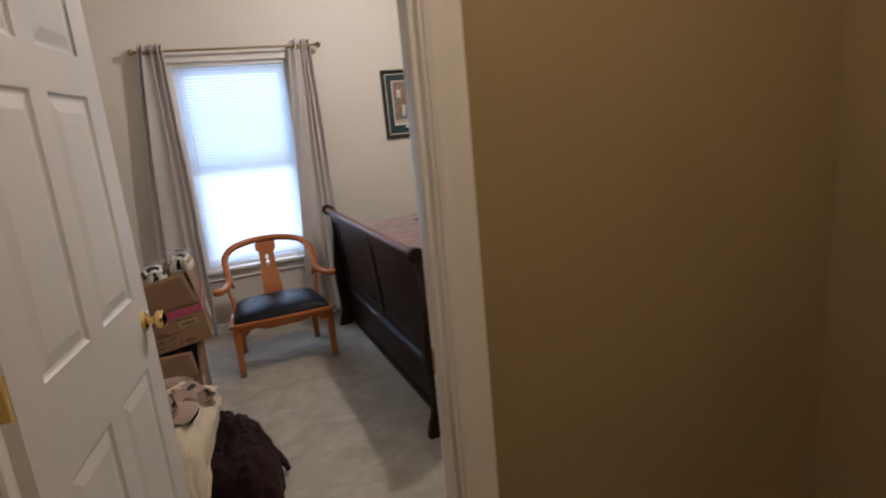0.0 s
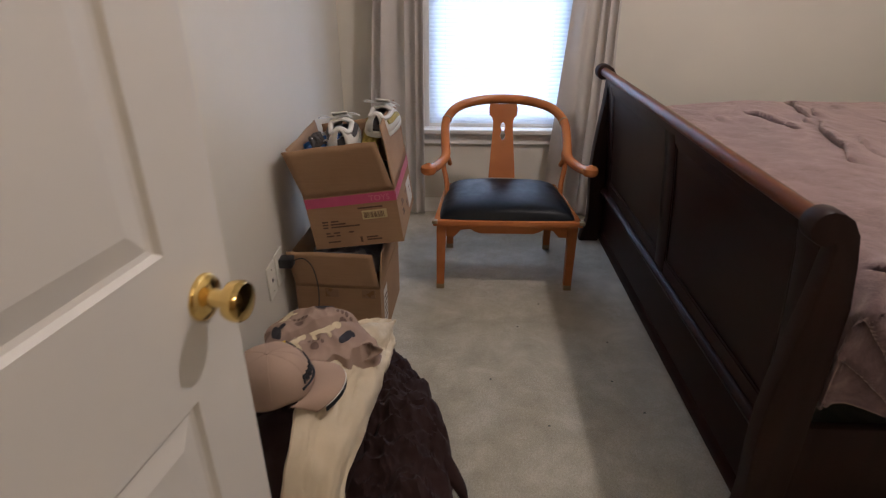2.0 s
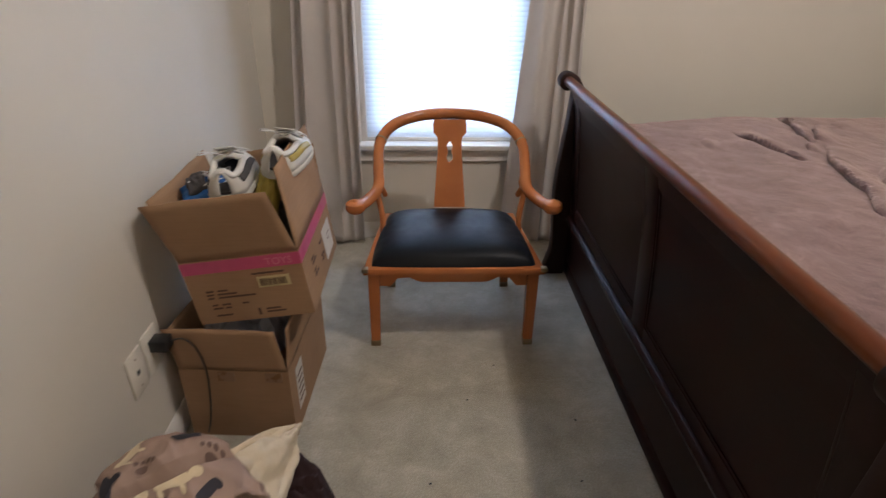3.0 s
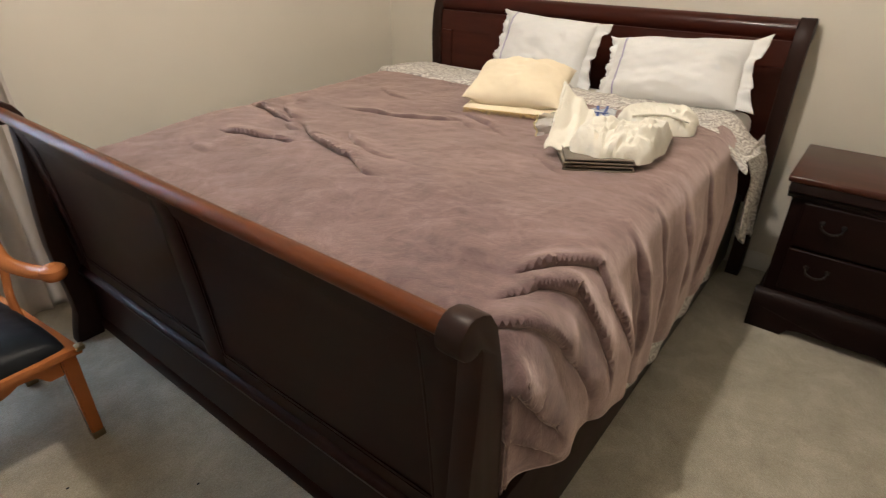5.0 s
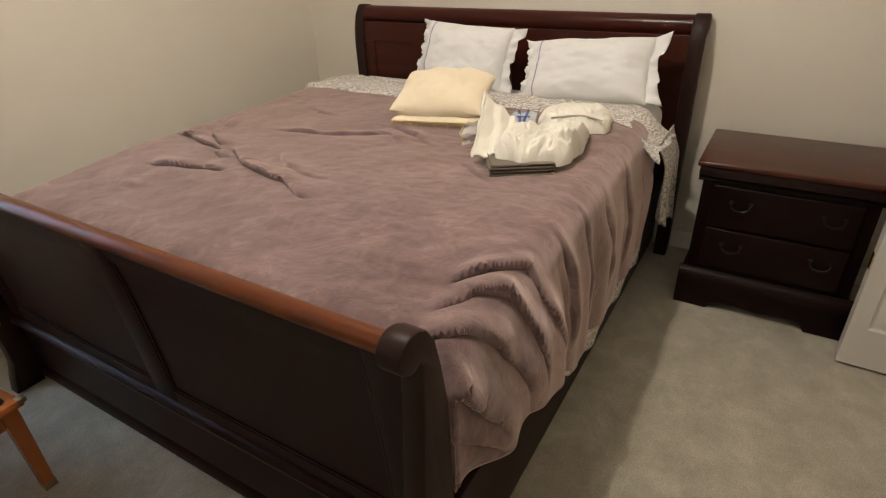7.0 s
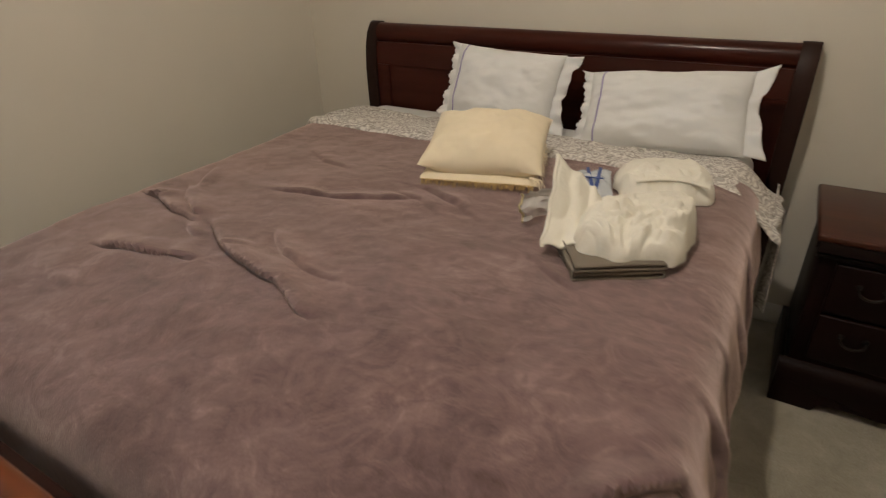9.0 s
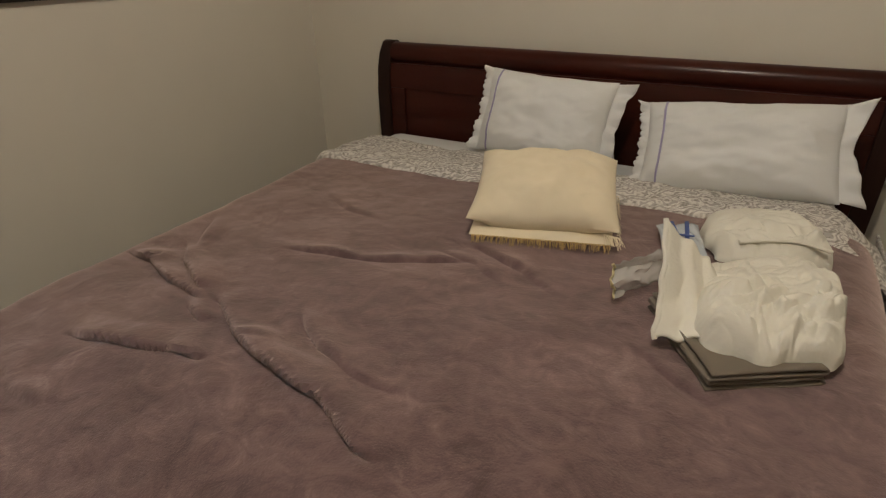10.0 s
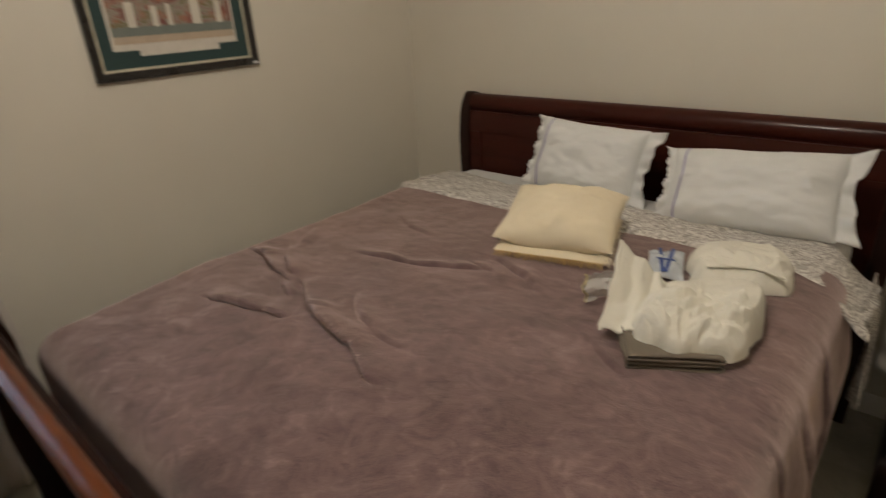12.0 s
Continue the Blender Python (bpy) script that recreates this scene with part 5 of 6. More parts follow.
part("ribbon", box((-0.003, -0.026, 0.0), (0.003, 0.026, 0.002), 0.0008, m=pm @ pose(0.0, 0.0, 0.0185, 0, 0, 80)), BLUE, pack)

# ---- cardboard boxes ----
m = Nodes("brown_cardboard", 0.85, spec=0.2)
fl = m.noise((4.0, 4.0, 4.0), 5)
m.put("Base Color", m.mix(m.ramp(fl, [(0.3, (0.265, 0.160, 0.088)), (0.7, (0.335, 0.208, 0.118))]), m.ramp(m.noise((9.0, 9.0, 160.0), 4), [(0.3, (0.86,) * 3), (0.7, (1.0,) * 3)]), 0.6, "MULTIPLY"))
m.bump(m.wave((0.0, 0.0, 190.0), 0.4, "Z"), 0.10, 0.0008).bump(m.noise(12.0, 4), 0.25, 0.003)
CARD = m.mat
CARDIN = plain("pale_cardboard_inside", (0.42, 0.29, 0.18), 0.9)
PINK = plain("magenta_tape", (0.46, 0.07, 0.16), 0.35)
INK = plain("dark_brown_ink", (0.09, 0.045, 0.028), 0.8)
LABEL = plain("cream_label", (0.50, 0.40, 0.20), 0.6)
WHITELABEL = plain("white_label", (0.62, 0.58, 0.52), 0.6)
TAPE = plain("brown_tape", (0.22, 0.125, 0.065), 0.3)


def carton(name, m, w, d, h, flaps, label):
    """An open-topped carton; its pose has x along the front, y to the back, z up. flaps: (length, degrees from upright, sideways lean) for front, back, left, right."""
    c = thing(name, m @ Vector((w / 2, d / 2, 0)), label, "box", "cardboard boxes")
    t = 0.004
    bm = bmesh.new()
    lo = [bm.verts.new(m @ Vector(p)) for p in ((0, 0, 0.002), (w, 0, 0.002), (w, d, 0.002), (0, d, 0.002))]
    hi = [bm.verts.new(m @ Vector(p)) for p in ((0, 0, h), (w, 0, h), (w, d, h), (0, d, h))]
    bm.faces.new(lo)
    for k in range(4):
        bm.faces.new((lo[k], lo[(k + 1) % 4], hi[(k + 1) % 4], hi[k]))
    thick(part("carton_body", bm, CARD, c, smooth=False), t, -1)
    specs = ((flaps[0], pose(0, 0.002, h), w, 0), (flaps[1], pose(0, d - 0.002, h) @ pose(w, 0, 0, 0, 0, 180), w, 0), (flaps[2], pose(0.002, d, h) @ pose(0, 0, 0, 0, 0, -90), d, 0), (flaps[3], pose(w - 0.002, 0, h) @ pose(0, 0, 0, 0, 0, 90), d, 0))
    for (length, angle, skew), fm, wide, _ in specs:
        if length:
            def flat(u, v, fm=fm, length=length, angle=angle, wide=wide, skew=skew):
                p = Vector((0.003 + u * (wide - 0.006) + skew * v, 0.006 * sin(u * pi) * v * v + 0.002 * wob(u * 3, v * 2, wide * 9), v * length * (1 - 0.02 * wob(u * 4, 1))))
                return m @ fm @ pose(0, 0, 0, angle) @ p
            thick(part("flap", sheet(flat, 14, 8), CARD, c), t, 0)
    return c


def printed(parent, m, mat, x0, z0, x1, z1, y=-0.0012, name="print", lab=""):
    return part(name, box((x0, y, z0), (x1, y + 0.001, z1), m=m), mat, parent, lab, False)


lm = basis((-0.315, 6.985, 0.0), (1, -0.055, 0), (0.055, 1, 0))
low = carton("cardboard_box", lm, 0.325, 0.44, 0.262, ((0.145, 2, -0.022), (0.14, 4, 0), (0.14, 2, 0), (0.145, 3, 0.012)), "brown cardboard carton with raised flaps, standing on the carpet")
for x in (0.115, 0.255):
    printed(low, lm, TAPE, x, 0.222, x + 0.05, 0.258, -0.002, "tape_strip", "torn brown tape")
lr = lm @ pose(0.325, 0, 0, 0, 0, 90)
printed(low, lr, WHITELABEL, 0.06, 0.06, 0.13, 0.22, name="label", lab="pale torn label")
for k in range(5):
    printed(low, lr, INK, 0.07, 0.085 + k * 0.024, 0.12, 0.092 + k * 0.024, -0.0022)
heap_bag = thing("grey_plastic_bags", (-0.15, 7.2, 0.26), "grey plastic bags stuffed in the lower carton", "bag")
part("crumpled_film", heap(-0.145, 7.19, 0.140, 0.19, 0, 0.125, 0.255, 57, 12, 0.02, 0.4, 0.02, 60, 30), plain("grey_film", (0.22, 0.22, 0.24), 0.3), heap_bag)

um = basis((-0.224, 7.005, 0.404), (0.99, -0.02, 0.135), (0.03, 1, 0.02))
UW, UD, UH = 0.328, 0.40, 0.205
up = carton("cardboard_box", um, UW, UD, UH, ((0.185, 9, -0.028), (0.16, 8, 0), (0.185, 6, 0), (0.215, -5, 0.050)), "brown toy carton with pink tape, full of shoes")
printed(up, um, PINK, 0.0, UH - 0.040, UW, UH - 0.004, -0.0014, "tape_band", "magenta tape band")
ur = um @ pose(UW, 0, 0, 0, 0, 90)
printed(up, ur, PINK, 0.0, UH - 0.040, UD, UH - 0.004, -0.0014, "tape_band", "magenta tape band")


def lettering(text, size, m, mat, parent, name="lettering", lab=""):
    cu = bpy.data.curves.new("text", "FONT")
    cu.body, cu.size, cu.extrude, cu.resolution_u = text, size, 0.0004, 3
    ob = bpy.data.objects.new("text", cu)
    scene.collection.objects.link(ob)
    data = bpy.data.meshes.new_from_object(ob.evaluated_get(bpy.context.evaluated_depsgraph_get()))
    bpy.data.objects.remove(ob)
    bm = bmesh.new()
    bm.from_mesh(data)
    bpy.data.meshes.remove(data)
    bm.transform(m)
    return part(name, bm, mat, parent, lab, False)


lettering("TOYS", 0.030, um @ pose(0.232, -0.0026, UH - 0.033, 90), plain("pale_pink_ink", (0.55, 0.17, 0.24), 0.5), up, lab="pale word on the tape")
bc = printed(up, um, LABEL, 0.196, 0.104, 0.286, 0.138, -0.0016, "barcode_label", "cream barcode label")
printed(up, um, INK, 0.200, 0.1075, 0.282, 0.1345, -0.0022, "barcode_field").data.materials[0] = LABEL
rnd = random.Random(5)
x = 0.203
while x < 0.276:
    w = rnd.choice((0.0008, 0.0015, 0.0024))
    part("barcode_line", box((x, -0.0030, 0.110), (x + w, -0.0022, 0.132), m=um), INK, bc, "", False)
    x += w + rnd.choice((0.001, 0.0016, 0.0024))
for x0, z, w in ((0.045, 0.104, 0.022), (0.078, 0.104, 0.028), (0.045, 0.093, 0.020), (0.075, 0.093, 0.055), (0.045, 0.082, 0.018), (0.075, 0.082, 0.105), (0.185, 0.146, 0.09),
                 (0.050, 0.059, 0.016), (0.078, 0.059, 0.024), (0.050, 0.048, 0.028), (0.085, 0.048, 0.016), (0.135, 0.058, 0.018), (0.052, 0.024, 0.046), (0.196, 0.031, 0.042), (0.196, 0.021, 0.055)):
    printed(up, um, INK, x0, z, x0 + w, z + 0.0055)
printed(up, um, INK, 0.172, 0.016, 0.180, 0.038, name="arrow_mark")
for x0, z, w in ((0.09, 0.118, 0.03), (0.09, 0.105, 0.05), (0.09, 0.08, 0.025), (0.09, 0.066, 0.045), (0.20, 0.07, 0.03), (0.20, 0.056, 0.022), (0.20, 0.11, 0.035), (0.30, 0.09, 0.04), (0.30, 0.076, 0.03)):
    printed(up, ur, INK, x0, z, x0 + w, z + 0.007)
printed(up, ur, WHITELABEL, 0.25, 0.03, 0.36, 0.13, name="label", lab="pale shipping label")

# ---- shoes and stuff in the upper box ----
SHOEWHITE = plain("white_shoe_leather", (0.66, 0.64, 0.59), 0.5)
SOLE = plain("off_white_rubber", (0.62, 0.60, 0.54), 0.7)
SHOEDARK = plain("grey_shoe_lining", (0.06, 0.055, 0.055), 0.9)


def sneaker(m, trim):
    s = thing("sneaker", m.translation, "worn white sneaker with loose laces in the carton", "shoe", "pair of sneakers")

    def width(t):
        return (0.032 + 0.012 * sin(min(1, t * 1.25) * pi * 0.75)) * sqrt(max(0.03, 1 - max(0, (t - 0.72) / 0.285) ** 2)) * sqrt(max(0.10, 1 - max(0, (0.14 - t) / 0.15) ** 2))

    def high(t):
        return 0.078 - 0.012 * sin(min(t / 0.45, 1) * pi) - 0.040 * step(0.42, 0.90, t)

    out = [(-width(t / 20), t / 20 * 0.27) for t in range(21)] + [(width(t / 20), t / 20 * 0.27) for t in range(20, -1, -1)]
    part("sole", _moved(extrude([(x * 1.06, y) for x, y in out], "z", 0.0, 0.022, bevel=0.004), m), SOLE, s, "off-white rubber sole")
    bm = bmesh.new()
    n, k = 40, 28
    grid = [[bm.verts.new(m @ Vector((-width(i / n) * cos(pi * j / k) * (1 - 0.25 * sin(pi * j / k) ** 2), i / n * 0.265, 0.020 + high(i / n) * sin(pi * j / k) ** 0.7))) for j in range(k + 1)] for i in range(n + 1)]
    for i in range(n):
        for j in range(k):
            if 0.05 < (i + 0.5) / n < 0.44 and abs((j + 0.5) / k - 0.5) < 0.25:
                continue
            if 0.44 <= (i + 0.5) / n < 0.70 and abs((j + 0.5) / k - 0.5) < 0.07:
                continue
            bm.faces.new((grid[i][j], grid[i + 1][j], grid[i + 1][j + 1], grid[i][j + 1]))
    thick(part("upper", bm, SHOEWHITE, s, "white leather upper"), 0.005, -1)

    def mouth(t, j):
        return m @ Vector((-width(t) * cos(pi * j) * (1 - 0.25 * sin(pi * j) ** 2), t * 0.265, 0.021 + high(t) * sin(pi * j) ** 0.7))
    ring = [mouth(0.05 + 0.39 * k / 8, 0.25) for k in range(9)] + [mouth(0.44, 0.25 + 0.5 * k / 6) for k in range(1, 6)] + [mouth(0.44 - 0.39 * k / 8, 0.75) for k in range(9)] + [mouth(0.05, 0.75 - 0.5 * k / 6) for k in range(1, 7)]
    part("collar", sweep(spline(ring, 80), (0.0095, 0.0085), 10), SHOEWHITE, s, "thick padded white collar")
    part("lining", _moved(extrude([(x * 0.78, 0.016 + (y) * 0.9) for x, y in out], "z", 0.023, 0.030), m), SHOEDARK, s, "dark lining")

    def tongue(u, v):
        y = 0.10 + v * 0.10
        return m @ Vector(((u - 0.5) * 0.040, y, 0.020 + high(min(1, y / 0.27)) - 0.004 + 0.040 * (1 - v) ** 2))
    thick(part("tongue", sheet(tongue, 8, 10), SHOEWHITE, s), 0.005, 0)
    bm = bmesh.new()
    for i in range(5):
        y = 0.118 + i * 0.016
        z = 0.026 + high(y / 0.27)
        sweep(spline([(-0.026, y, z - 0.008), (-0.012, y + 0.004, z + 0.004), (0.012, y + 0.010, z + 0.004), (0.026, y + 0.012, z - 0.008)], 12), (0.0022, 0.0022), 6, bm)
    sweep(spline([(0.0, 0.11, 0.10), (0.03, 0.09, 0.125), (0.05, 0.10, 0.11), (0.03, 0.13, 0.105), (0.0, 0.115, 0.105)], 26), (0.0022, 0.0022), 6, bm)
    sweep(spline([(0.0, 0.11, 0.10), (-0.04, 0.10, 0.12), (-0.055, 0.12, 0.105), (-0.03, 0.14, 0.10), (0.0, 0.115, 0.105)], 26), (0.0022, 0.0022), 6, bm)
    bm.transform(m)
    part("laces", bm, LINEN, s, "white shoelaces")
    for d in (-1, 1):
        def band(u, v, d=d):
            t = 0.10 + 0.62 * u
            a = 0.10 + 0.10 * v
            j = a if d < 0 else 1 - a
            return m @ Vector((-width(t) * cos(pi * j) * (1 - 0.25 * sin(pi * j) ** 2) * 1.02, t * 0.265, 0.021 + high(t) * sin(pi * j) ** 0.7))
        thick(part("side_stripe", sheet(band, 18, 4), trim, s), 0.002, 0)
    return s


def _moved(bm, m):
    bm.transform(m)
    return bm


YELLOWTRIM = plain("olive_yellow_trim", (0.36, 0.28, 0.04), 0.6)
sneaker(pose(-0.112, 7.065, 0.752, 3, -4, 8) @ Matrix.Diagonal((1.40, 1.05, 0.95, 1)), SHOEDARK)
sneaker(pose(-0.006, 7.150, 0.790, 2, 4, -5) @ Matrix.Diagonal((1.30, 1.0, 0.90, 1)), YELLOWTRIM)
blue = thing("blue_shoe", (-0.16, 7.1, 0.72), "bright blue shoe tucked in the carton", "shoe")
part("upper", pillow_shape(0.15, 0.09, 0.06, pose(-0.195, 7.16, 0.755, 20, -15, 20), 61), plain("bright_blue_mesh", (0.015, 0.12, 0.42), 0.6), blue)
part("toe_cap", pillow_shape(0.055, 0.07, 0.05, pose(-0.22, 7.15, 0.775, 15, -20, 20), 62), SHOEDARK, blue, "dark grey toe")
lacepile = thing("shoelaces", (-0.20, 7.20, 0.77), "loose white shoelaces spilling in the carton", "laces")
bm = bmesh.new()
rnd = random.Random(8)
for i in range(6):
    c = Vector((-0.19 + rnd.uniform(-0.03, 0.05), 7.20 + rnd.uniform(-0.05, 0.05), 0.785 + rnd.uniform(-0.01, 0.02)))
    sweep(spline([c + Vector((0.035 * cos(a + i), 0.03 * sin(a * 1.3 + i), 0.014 * sin(a * 2))) for a in (0, 1.2, 2.4, 3.6, 4.8, 6.0)], 36), (0.0026, 0.0018), 6, bm)
part("cord", bm, LINEN, lacepile)
stuffing = thing("packed_clothes", (-0.07, 7.2, 0.45), "dark clothes filling the carton under the shoes", "clothes")
part("cloth", heap(-0.075, 7.205, 0.150, 0.180, 0, 0.235, 0.435, 71, 9, 0.02, 0.3, 0.02, 50, 26), plain("dark_olive_cloth", (0.035, 0.035, 0.022), 0.95), stuffing)
oy = thing("yellow_shoe", (0.04, 7.2, 0.70), "olive-yellow shoe upright in the carton", "shoe")
part("upper", pillow_shape(0.07, 0.16, 0.07, pose(-0.035, 7.17, 0.735, 60, 10, 0), 64), YELLOWTRIM, oy)

# ---- wall plates, adapter ----
def wall_plate(y, z, kind):
    p = thing("outlet_plate", (ROOM_W, y, z), "ivory wall outlet plate" if kind else "ivory wall jack plate", "outlet", "wall outlets")
    part("cover", box((ROOM_W + 0.001, y - 0.040, z - 0.064), (ROOM_W + 0.008, y + 0.040, z + 0.064), 0.003), WHITEPLASTIC, p)
    if kind:
        for dz in (0.020, -0.020):
            part("socket", lathe([(0.017, 0), (0.017, 0.0015), (0, 0.0018)], 20, pose(ROOM_W + 0.008, y, z + dz, 0, 90, 0)), WHITEPLASTIC, p)
    else:
        part("jack", box((ROOM_W + 0.007, y - 0.007, z - 0.007), (ROOM_W + 0.0086, y + 0.007, z + 0.007)), BLACK, p)
    for dz in ((0.0,) if kind else (0.042, -0.042)):
        part("screw", lathe([(0.003, 0), (0.0028, 0.001), (0, 0.0012)], 10, pose(ROOM_W + 0.008, y, z + dz, 0, 90, 0)), OLDBRASS, p)


wall_plate(6.862, 0.355, 0), wall_plate(6.955, 0.360, 1)
ad = thing("power_adapter", (ROOM_W + 0.03, 6.955, 0.38), "black plug-in power adapter with thin cord", "adapter")
part("housing", box((ROOM_W + 0.010, 6.932, 0.363), (ROOM_W + 0.058, 6.978, 0.399), 0.004), BLACK, ad)
part("cord", sweep(spline([(ROOM_W + 0.058, 6.955, 0.385), (-0.265, 6.955, 0.395), (-0.235, 6.957, 0.36), (-0.222, 6.960, 0.28), (-0.225, 6.958, 0.20), (-0.24, 6.962, 0.10), (-0.26, 6.965, 0.03)], 50), (0.0022, 0.0022), 8), BLACK, ad, "thin black cord")

# ---- clothes pile behind the door ----
base = thing("clothes_pile", (-0.11, 6.36, 0), "tall heap of dark clothes on the carpet behind the door", "clothes")
part("cloth", heap(-0.125, 6.37, 0.185, 0.345, 0, 0.335, 0.0, 91, 7, 0.012, 0.32, 0.06, 80, 40), BROWN, base)
trousers = thing("brown_clothes", (0.14, 6.40, 0), "dark brown jersey clothes heaped on the carpet", "clothes")
part("crumpled_cloth", heap(0.102, 6.395, 0.180, 0.425, 12, 0.20, 0.0, 83, 5, 0.030, 0.48, 0.20, 130, 70), BROWN, trousers)
for line in ([(0.08, 6.60, 0.19), (0.16, 6.54, 0.15), (0.215, 6.49, 0.08), (0.23, 6.45, 0.02)], [(0.14, 6.40, 0.19), (0.23, 6.33, 0.14), (0.305, 6.26, 0.06), (0.325, 6.23, 0.02)], [(0.10, 6.22, 0.17), (0.18, 6.13, 0.12), (0.24, 6.09, 0.04)]):
    part("fold", sweep(spline(line, 24), lambda t: (0.026 * (0.4 + 0.6 * sin(pi * min(1, t + 0.15))), 0.018), 12), BROWN, trousers)
pants = thing("cream_trousers", (0.03, 6.4, 0.2), "cream twill trousers draped over the clothes pile", "clothes")
INNER = spline([(0.040, 6.745, 0.255), (-0.005, 6.63, 0.345), (-0.055, 6.48, 0.400), (-0.085, 6.28, 0.395), (-0.100, 6.10, 0.330), (-0.110, 6.00, 0.14)], 81)
OUTER = spline([(0.068, 6.765, 0.225), (0.080, 6.66, 0.225), (0.078, 6.48, 0.240), (0.054, 6.28, 0.235), (0.020, 6.10, 0.185), (-0.005, 6.00, 0.06)], 81)


def pants_at(u, v):
    k = min(80, int(round(u * 80)))
    p = INNER[k].lerp(OUTER[k], v)
    bulge = 0.030 * sin(pi * v)
    crinkle = 0.010 * sin(v * 12 + u * 9 + 3 * wob(u * 4, v * 2, 2)) + 0.012 * abs(wob(u * 13, v * 7, 5)) + 0.006 * wob(u * 22, v * 10, 6)
    return p + Vector((0.7, 0, 0.7)) * (bulge + crinkle) + Vector((0.008 * wob(u * 9, v * 3, 3), 0.010 * wob(u * 3, v * 6, 4), 0))


thick(part("leg", sheet(pants_at, 80, 40), CREAM, pants), 0.008, 0)
part("waistband", sweep([pants_at(0.14 + 0.004 * sin(k), k / 20) for k in range(21)], (0.006, 0.004), 8), CREAM, pants)
m = Nodes("taupe_printed_flannel", 0.95, spec=0.15)
m.put("Base Color", m.ramp(m.noise(8.0, 5), [(0.3, (0.270, 0.190, 0.150)), (0.7, (0.345, 0.250, 0.200))]))
m.bump(m.noise(12.0, 5), 0.4, 0.006).bump(m.noise(600.0, 2), 0.4, 0.0005)
FLANNEL = m.mat
shirt = thing("printed_pyjamas", (-0.09, 6.455, 0.33), "taupe flannel pyjamas printed with animals and paw marks", "clothes")


def shirt_z(x, y):
    a, b = (x + 0.108) / 0.160, (y - 6.455) / 0.150
    r = min(1.0, sqrt(a * a + b * b))
    soft = 0.018 * wob(x * 8, y * 8, 12) - 0.032 * abs(wob(x * 9 + 0.4 * wob(x * 15, y * 15, 2), y * 13, 17)) - 0.016 * abs(wob(x * 24, y * 19, 7))
    tuck = -0.020 * max(0, 1 - abs(b + 0.10 - 0.7 * a + 0.3 * wob(x * 7, y * 7, 4)) * 7)
    return 0.345 + 0.112 * max(0, 1 - r ** 3.4) ** 0.5 + (0.75 * soft + 1.3 * tuck + 0.022 * b + 0.006) * (1 - r ** 4)


def shirt_at(u, v):
    th, r = 2 * pi * u, v
    edge = 0.98 + 0.12 * sin(3 * th + 1) + 0.08 * sin(7 * th) + 0.10 * wob(cos(th) * 4, sin(th) * 4, 6)
    x, y = -0.108 + 0.160 * r * edge * cos(th), 6.455 + 0.150 * r * edge * sin(th)
    return (x, y, shirt_z(x, y) if r < 0.97 else 0.31)


part("flannel_body", sheet(shirt_at, 150, 70), FLANNEL, shirt)


def sleeve_at(u, v):
    th = 2 * pi * v
    c = Vector((-0.045, 6.545, 0.385)).lerp(Vector((0.045, 6.435, 0.372)), u)
    r = 0.026 + 0.012 * u + 0.006 * sin(3 * th + 9 * u) + 0.008 * wob(u * 6, cos(th) * 2, sin(th) * 2)
    return c + Vector((0.75, 0.5, 0)) * (r * 1.15 * cos(th)) + Vector((0, 0, 1)) * (r * 0.8 * sin(th))


thick(part("sleeve", sheet(sleeve_at, 30, 40), FLANNEL, shirt, "bunched sleeve with open cuff"), 0.004, -1)
PRINTCREAM, PRINTDARK, PRINTBROWN = plain("cream_print", (0.60, 0.50, 0.33), 0.95), plain("charcoal_print", (0.03, 0.028, 0.035), 0.95), plain("brown_print", (0.15, 0.095, 0.075), 0.95)


def decal(name, cx, cy, pts, mat):
    """A flat print laid on the flannel, from an outline round (cx, cy)."""
    bm = bmesh.new()
    rings = [[bm.verts.new((cx + p * f, cy + q * f, shirt_z(cx + p * f, cy + q * f) + 0.0025)) for p, q in pts] for f in (1.0, 0.75, 0.5, 0.25)]
    c = bm.verts.new((cx, cy, shirt_z(cx, cy) + 0.0025))
    n = len(pts)
    for out, inn in zip(rings, rings[1:]):
        for k in range(n):
            bm.faces.new((out[k], out[(k + 1) % n], inn[(k + 1) % n], inn[k]))
    for k in range(n):
        bm.faces.new((rings[-1][k], rings[-1][(k + 1) % n], c))
    part(name, bm, mat, shirt)


def round_print(name, cx, cy, rx, ry, rot, mat):
    r = radians(rot)
    decal(name, cx, cy, [(rx * cos(a) * cos(r) - ry * sin(a) * sin(r), rx * cos(a) * sin(r) + ry * sin(a) * cos(r)) for a in (2 * pi * k / 14 for k in range(14))], mat)


for cx, cy, rot in ((-0.075, 6.430, 20), (-0.150, 6.365, 50), (-0.195, 6.500, 80)):
    c, s = cos(radians(rot)), sin(radians(rot))
    round_print("animal_print", cx, cy, 0.036, 0.013, rot, PRINTCREAM)
    round_print("animal_print", cx + 0.038 * c, cy + 0.038 * s + 0.008, 0.013, 0.010, rot, PRINTCREAM)
    for d in (-0.022, 0.018):
        round_print("animal_print", cx + d * c + 0.012 * s, cy + d * s - 0.018 * c, 0.005, 0.015, rot + 15, PRINTCREAM)
for cx, cy, rot in ((-0.010, 6.420, 70), (-0.090, 6.540, 10), (-0.200, 6.420, 120)):
    round_print("dark_print", cx, cy, 0.030, 0.013, rot, PRINTDARK)
    round_print("dark_print", cx + 0.012, cy + 0.016, 0.010, 0.012, rot, PRINTDARK)
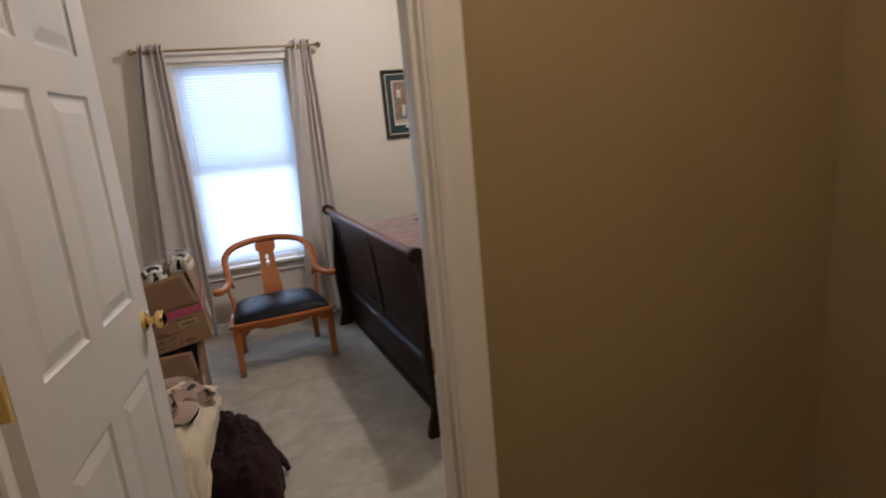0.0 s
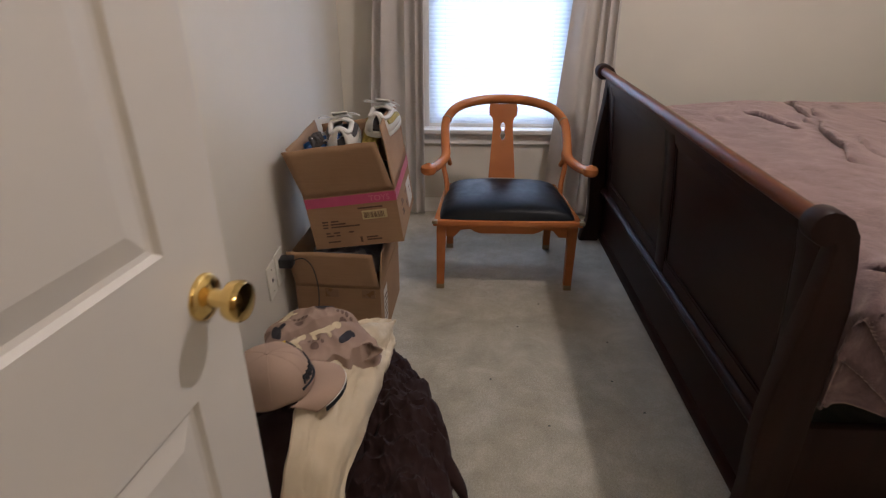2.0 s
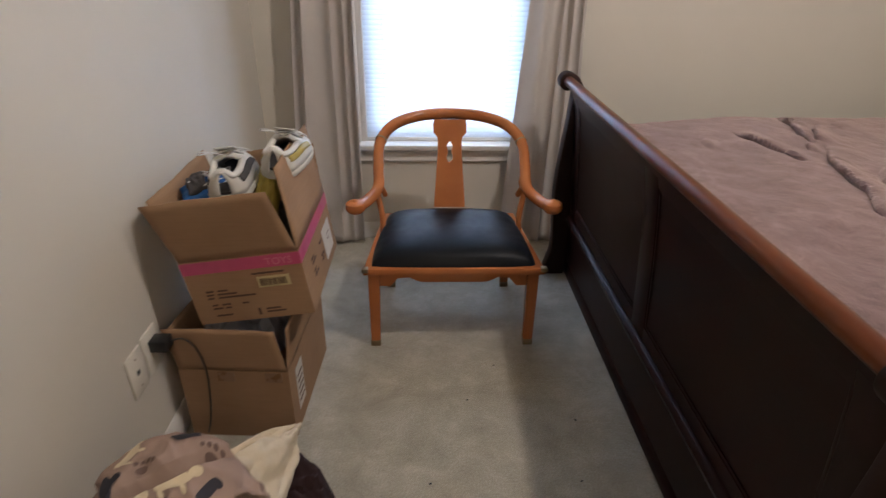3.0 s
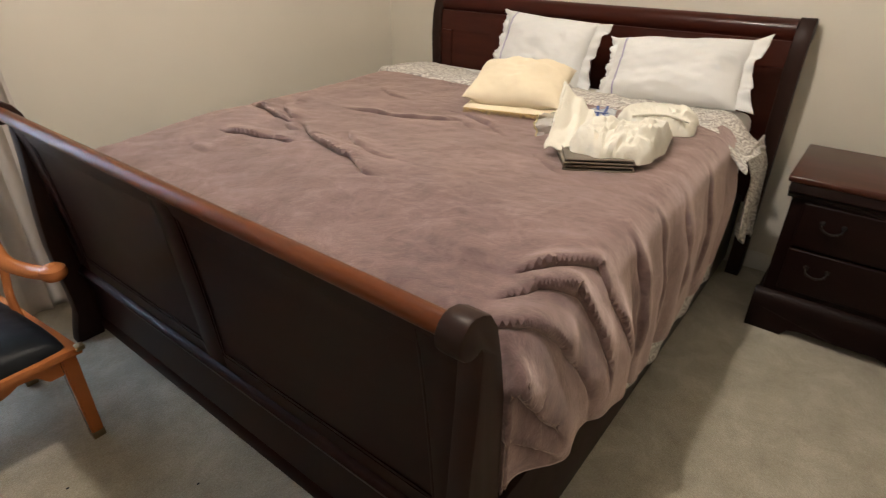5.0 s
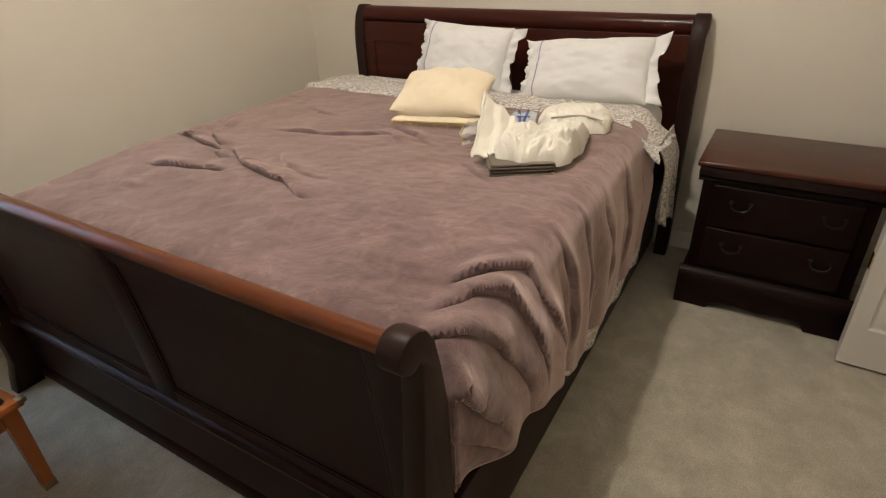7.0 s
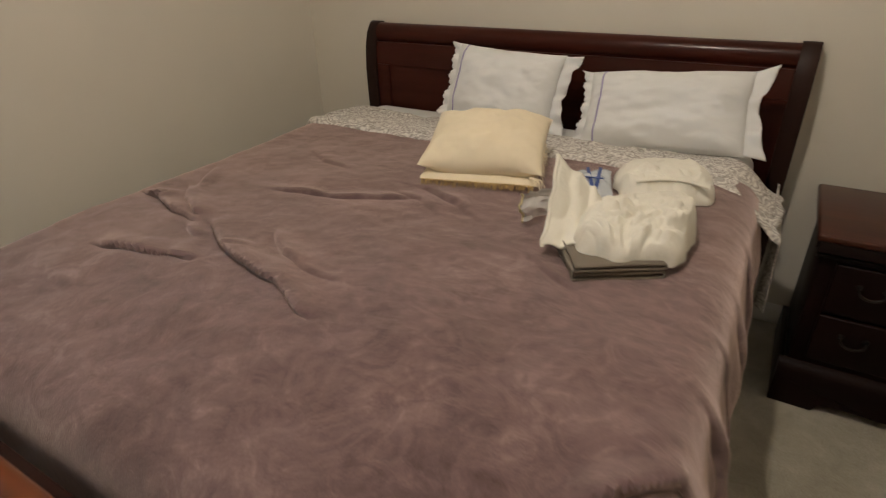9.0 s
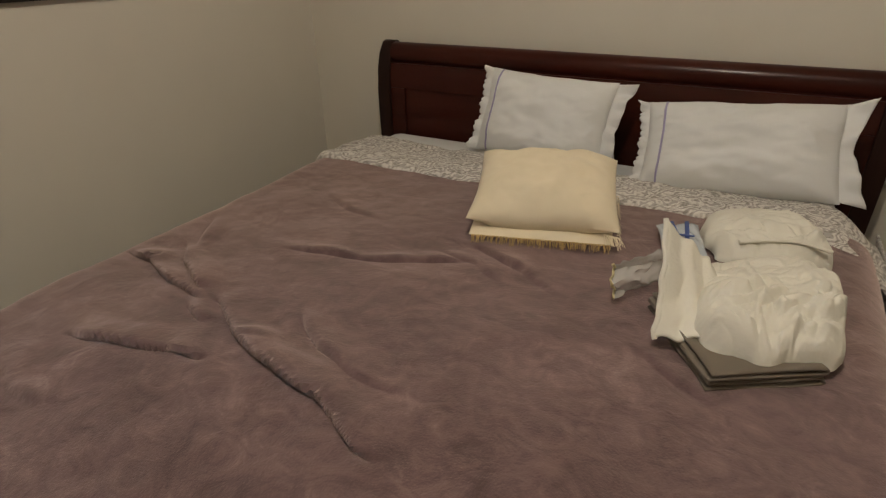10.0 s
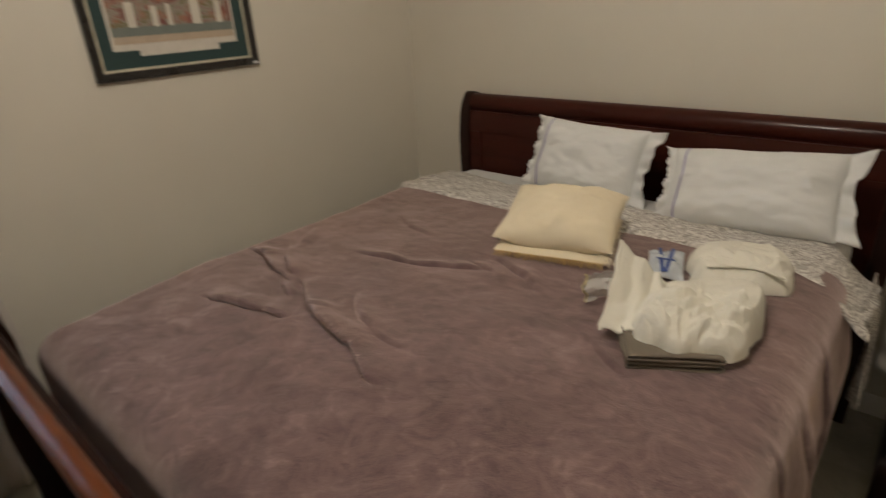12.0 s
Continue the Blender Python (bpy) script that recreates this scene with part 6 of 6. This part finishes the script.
for cx, cy in ((-0.085, 6.375), (-0.030, 6.500), (-0.145, 6.455)):
    round_print("paw_print", cx, cy, 0.012, 0.010, 0, PRINTBROWN)
    for k in range(4):
        round_print("paw_print", cx - 0.018 + 0.012 * k, cy + 0.016 + 0.004 * sin(k * 1.05), 0.0045, 0.0055, 0, PRINTBROWN)

# ---- cap ----
CAPCLOTH = cloth("faded_tan_cotton", (0.36, 0.255, 0.195), 500, 0.95, 0.08)
km = basis((-0.158, 6.235, 0.420), (0.955, 0.29, 0.0), (-0.29, 0.955, 0.14))
cap = thing("baseball_cap", (-0.150, 6.205, 0.38), "faded tan baseball cap with dark embroidery lying on clothes", "cap")


def crown_at(u, v):
    th, ph = 2 * pi * u, v * pi / 2
    r = 0.094 * cos(ph) ** 0.75 if ph < pi / 2 - 1e-3 else 0.0005
    seam = 1 - 0.018 * abs(sin(3 * th)) ** 0.2 * 0 + 0.006 * wob(cos(th) * 2, sin(th) * 2, v * 2)
    return km @ Vector((1.06 * r * cos(th) * seam, 0.90 * r * sin(th) * seam, 0.108 * sin(ph) ** 0.85 - 0.010 * wob(cos(th) * 1.5, sin(th) * 1.5, 9) * (1 - v)))


thick(part("crown", sheet(crown_at, 60, 24), CAPCLOTH, cap), 0.003, -1)
bm = bmesh.new()
for k in range(6):
    sweep([crown_at(k / 6 + 1 / 12, v / 12) for v in range(13)], (0.0012, 0.0009), 6, bm)
part("seams", bm, CAPCLOTH, cap)
part("button", lathe([(0.007, 0), (0.006, 0.004), (0, 0.005)], 14, km @ pose(0, 0, 0.106)), CAPCLOTH, cap)


def bill_at(u, v):
    th = radians(-68 + 136 * u)
    r0 = 0.094
    x0, y0 = 1.06 * r0 * cos(th), 0.90 * r0 * sin(th)
    out = 0.078 * cos(th * 0.72) ** 0.6
    return km @ Vector((x0 + out * v, y0 * (1 + 0.04 * v), 0.004 - 0.020 * (abs(u - 0.5) * 2) ** 2 * (0.3 + v) - 0.010 * v * v))


bill = part("bill", sheet(bill_at, 40, 14), CAPCLOTH, cap)
thick(bill, 0.004, 0)
NAVY = plain("dark_navy_thread", (0.016, 0.017, 0.024), 0.7)


def bill_edge(u, v):
    p = Vector(bill_at(u, 1.0))
    return p + (km.to_3x3() @ Vector((0.001, 0, -0.003 - 0.016 * v)))


thick(part("bill_underside_band", sheet(lambda u, v: bill_edge(0.08 + 0.84 * u, v), 40, 3), NAVY, cap, "dark navy band on the bill's edge"), 0.003, 0)
part("bill_piping", sweep([bill_edge(0.08 + 0.84 * k / 40, -0.1) for k in range(41)], (0.0014, 0.0014), 6), LINEN, cap, "thin white piping")


def stitched(points, w=0.0028, mat=None, name="embroidery"):
    bm = bmesh.new()
    pts = []
    for t, v in points:
        p = Vector(crown_at(t, v))
        pts.append(p + (p - km @ Vector((0, 0, 0.02))).normalized() * 0.0025)
    sweep(spline(pts, 26), (w, w * 0.7), 6, bm)
    part(name, bm, mat or NAVY, cap)


for k in range(7):
    t = -0.10 + 0.032 * k
    stitched([(t, 0.20), (t + 0.010, 0.34), (t + 0.016, 0.22), (t + 0.024, 0.32), (t + 0.030, 0.20)])
stitched([(-0.12, 0.14), (-0.02, 0.13), (0.06, 0.13), (0.14, 0.15)], 0.004)
stitched([(0.125, 0.36), (0.14, 0.46), (0.150, 0.38), (0.160, 0.48)], 0.003)
stitched([(0.165, 0.30), (0.175, 0.42), (0.185, 0.32)], 0.005, plain("yellow_thread", (0.62, 0.40, 0.03), 0.7))
tx = (Vector(bill_edge(0.62, 0)) - Vector(bill_edge(0.30, 0))).normalized()
lettering("Branson, MO", 0.0125, basis(Vector(bill_edge(0.31, 0.75)) + km.to_3x3() @ Vector((0.003, 0, 0)), tx, (0, 0, 1)), LINEN, cap, "lettering", "small white lettering")

# ---- lint on the carpet ----
bm = bmesh.new()
for x, y in ((0.42, 6.78), (0.90, 7.02), (0.66, 7.30), (0.60, 6.55), (0.86, 6.78), (0.55, 7.12), (0.93, 6.62)):
    box((x, y, 0.0), (x + 0.008, y + 0.005, 0.003), 0.001, 1, bm, None)
solo("carpet_lint", bm, BLACK, "dark specks of lint on the carpet", "lint", "stuff")
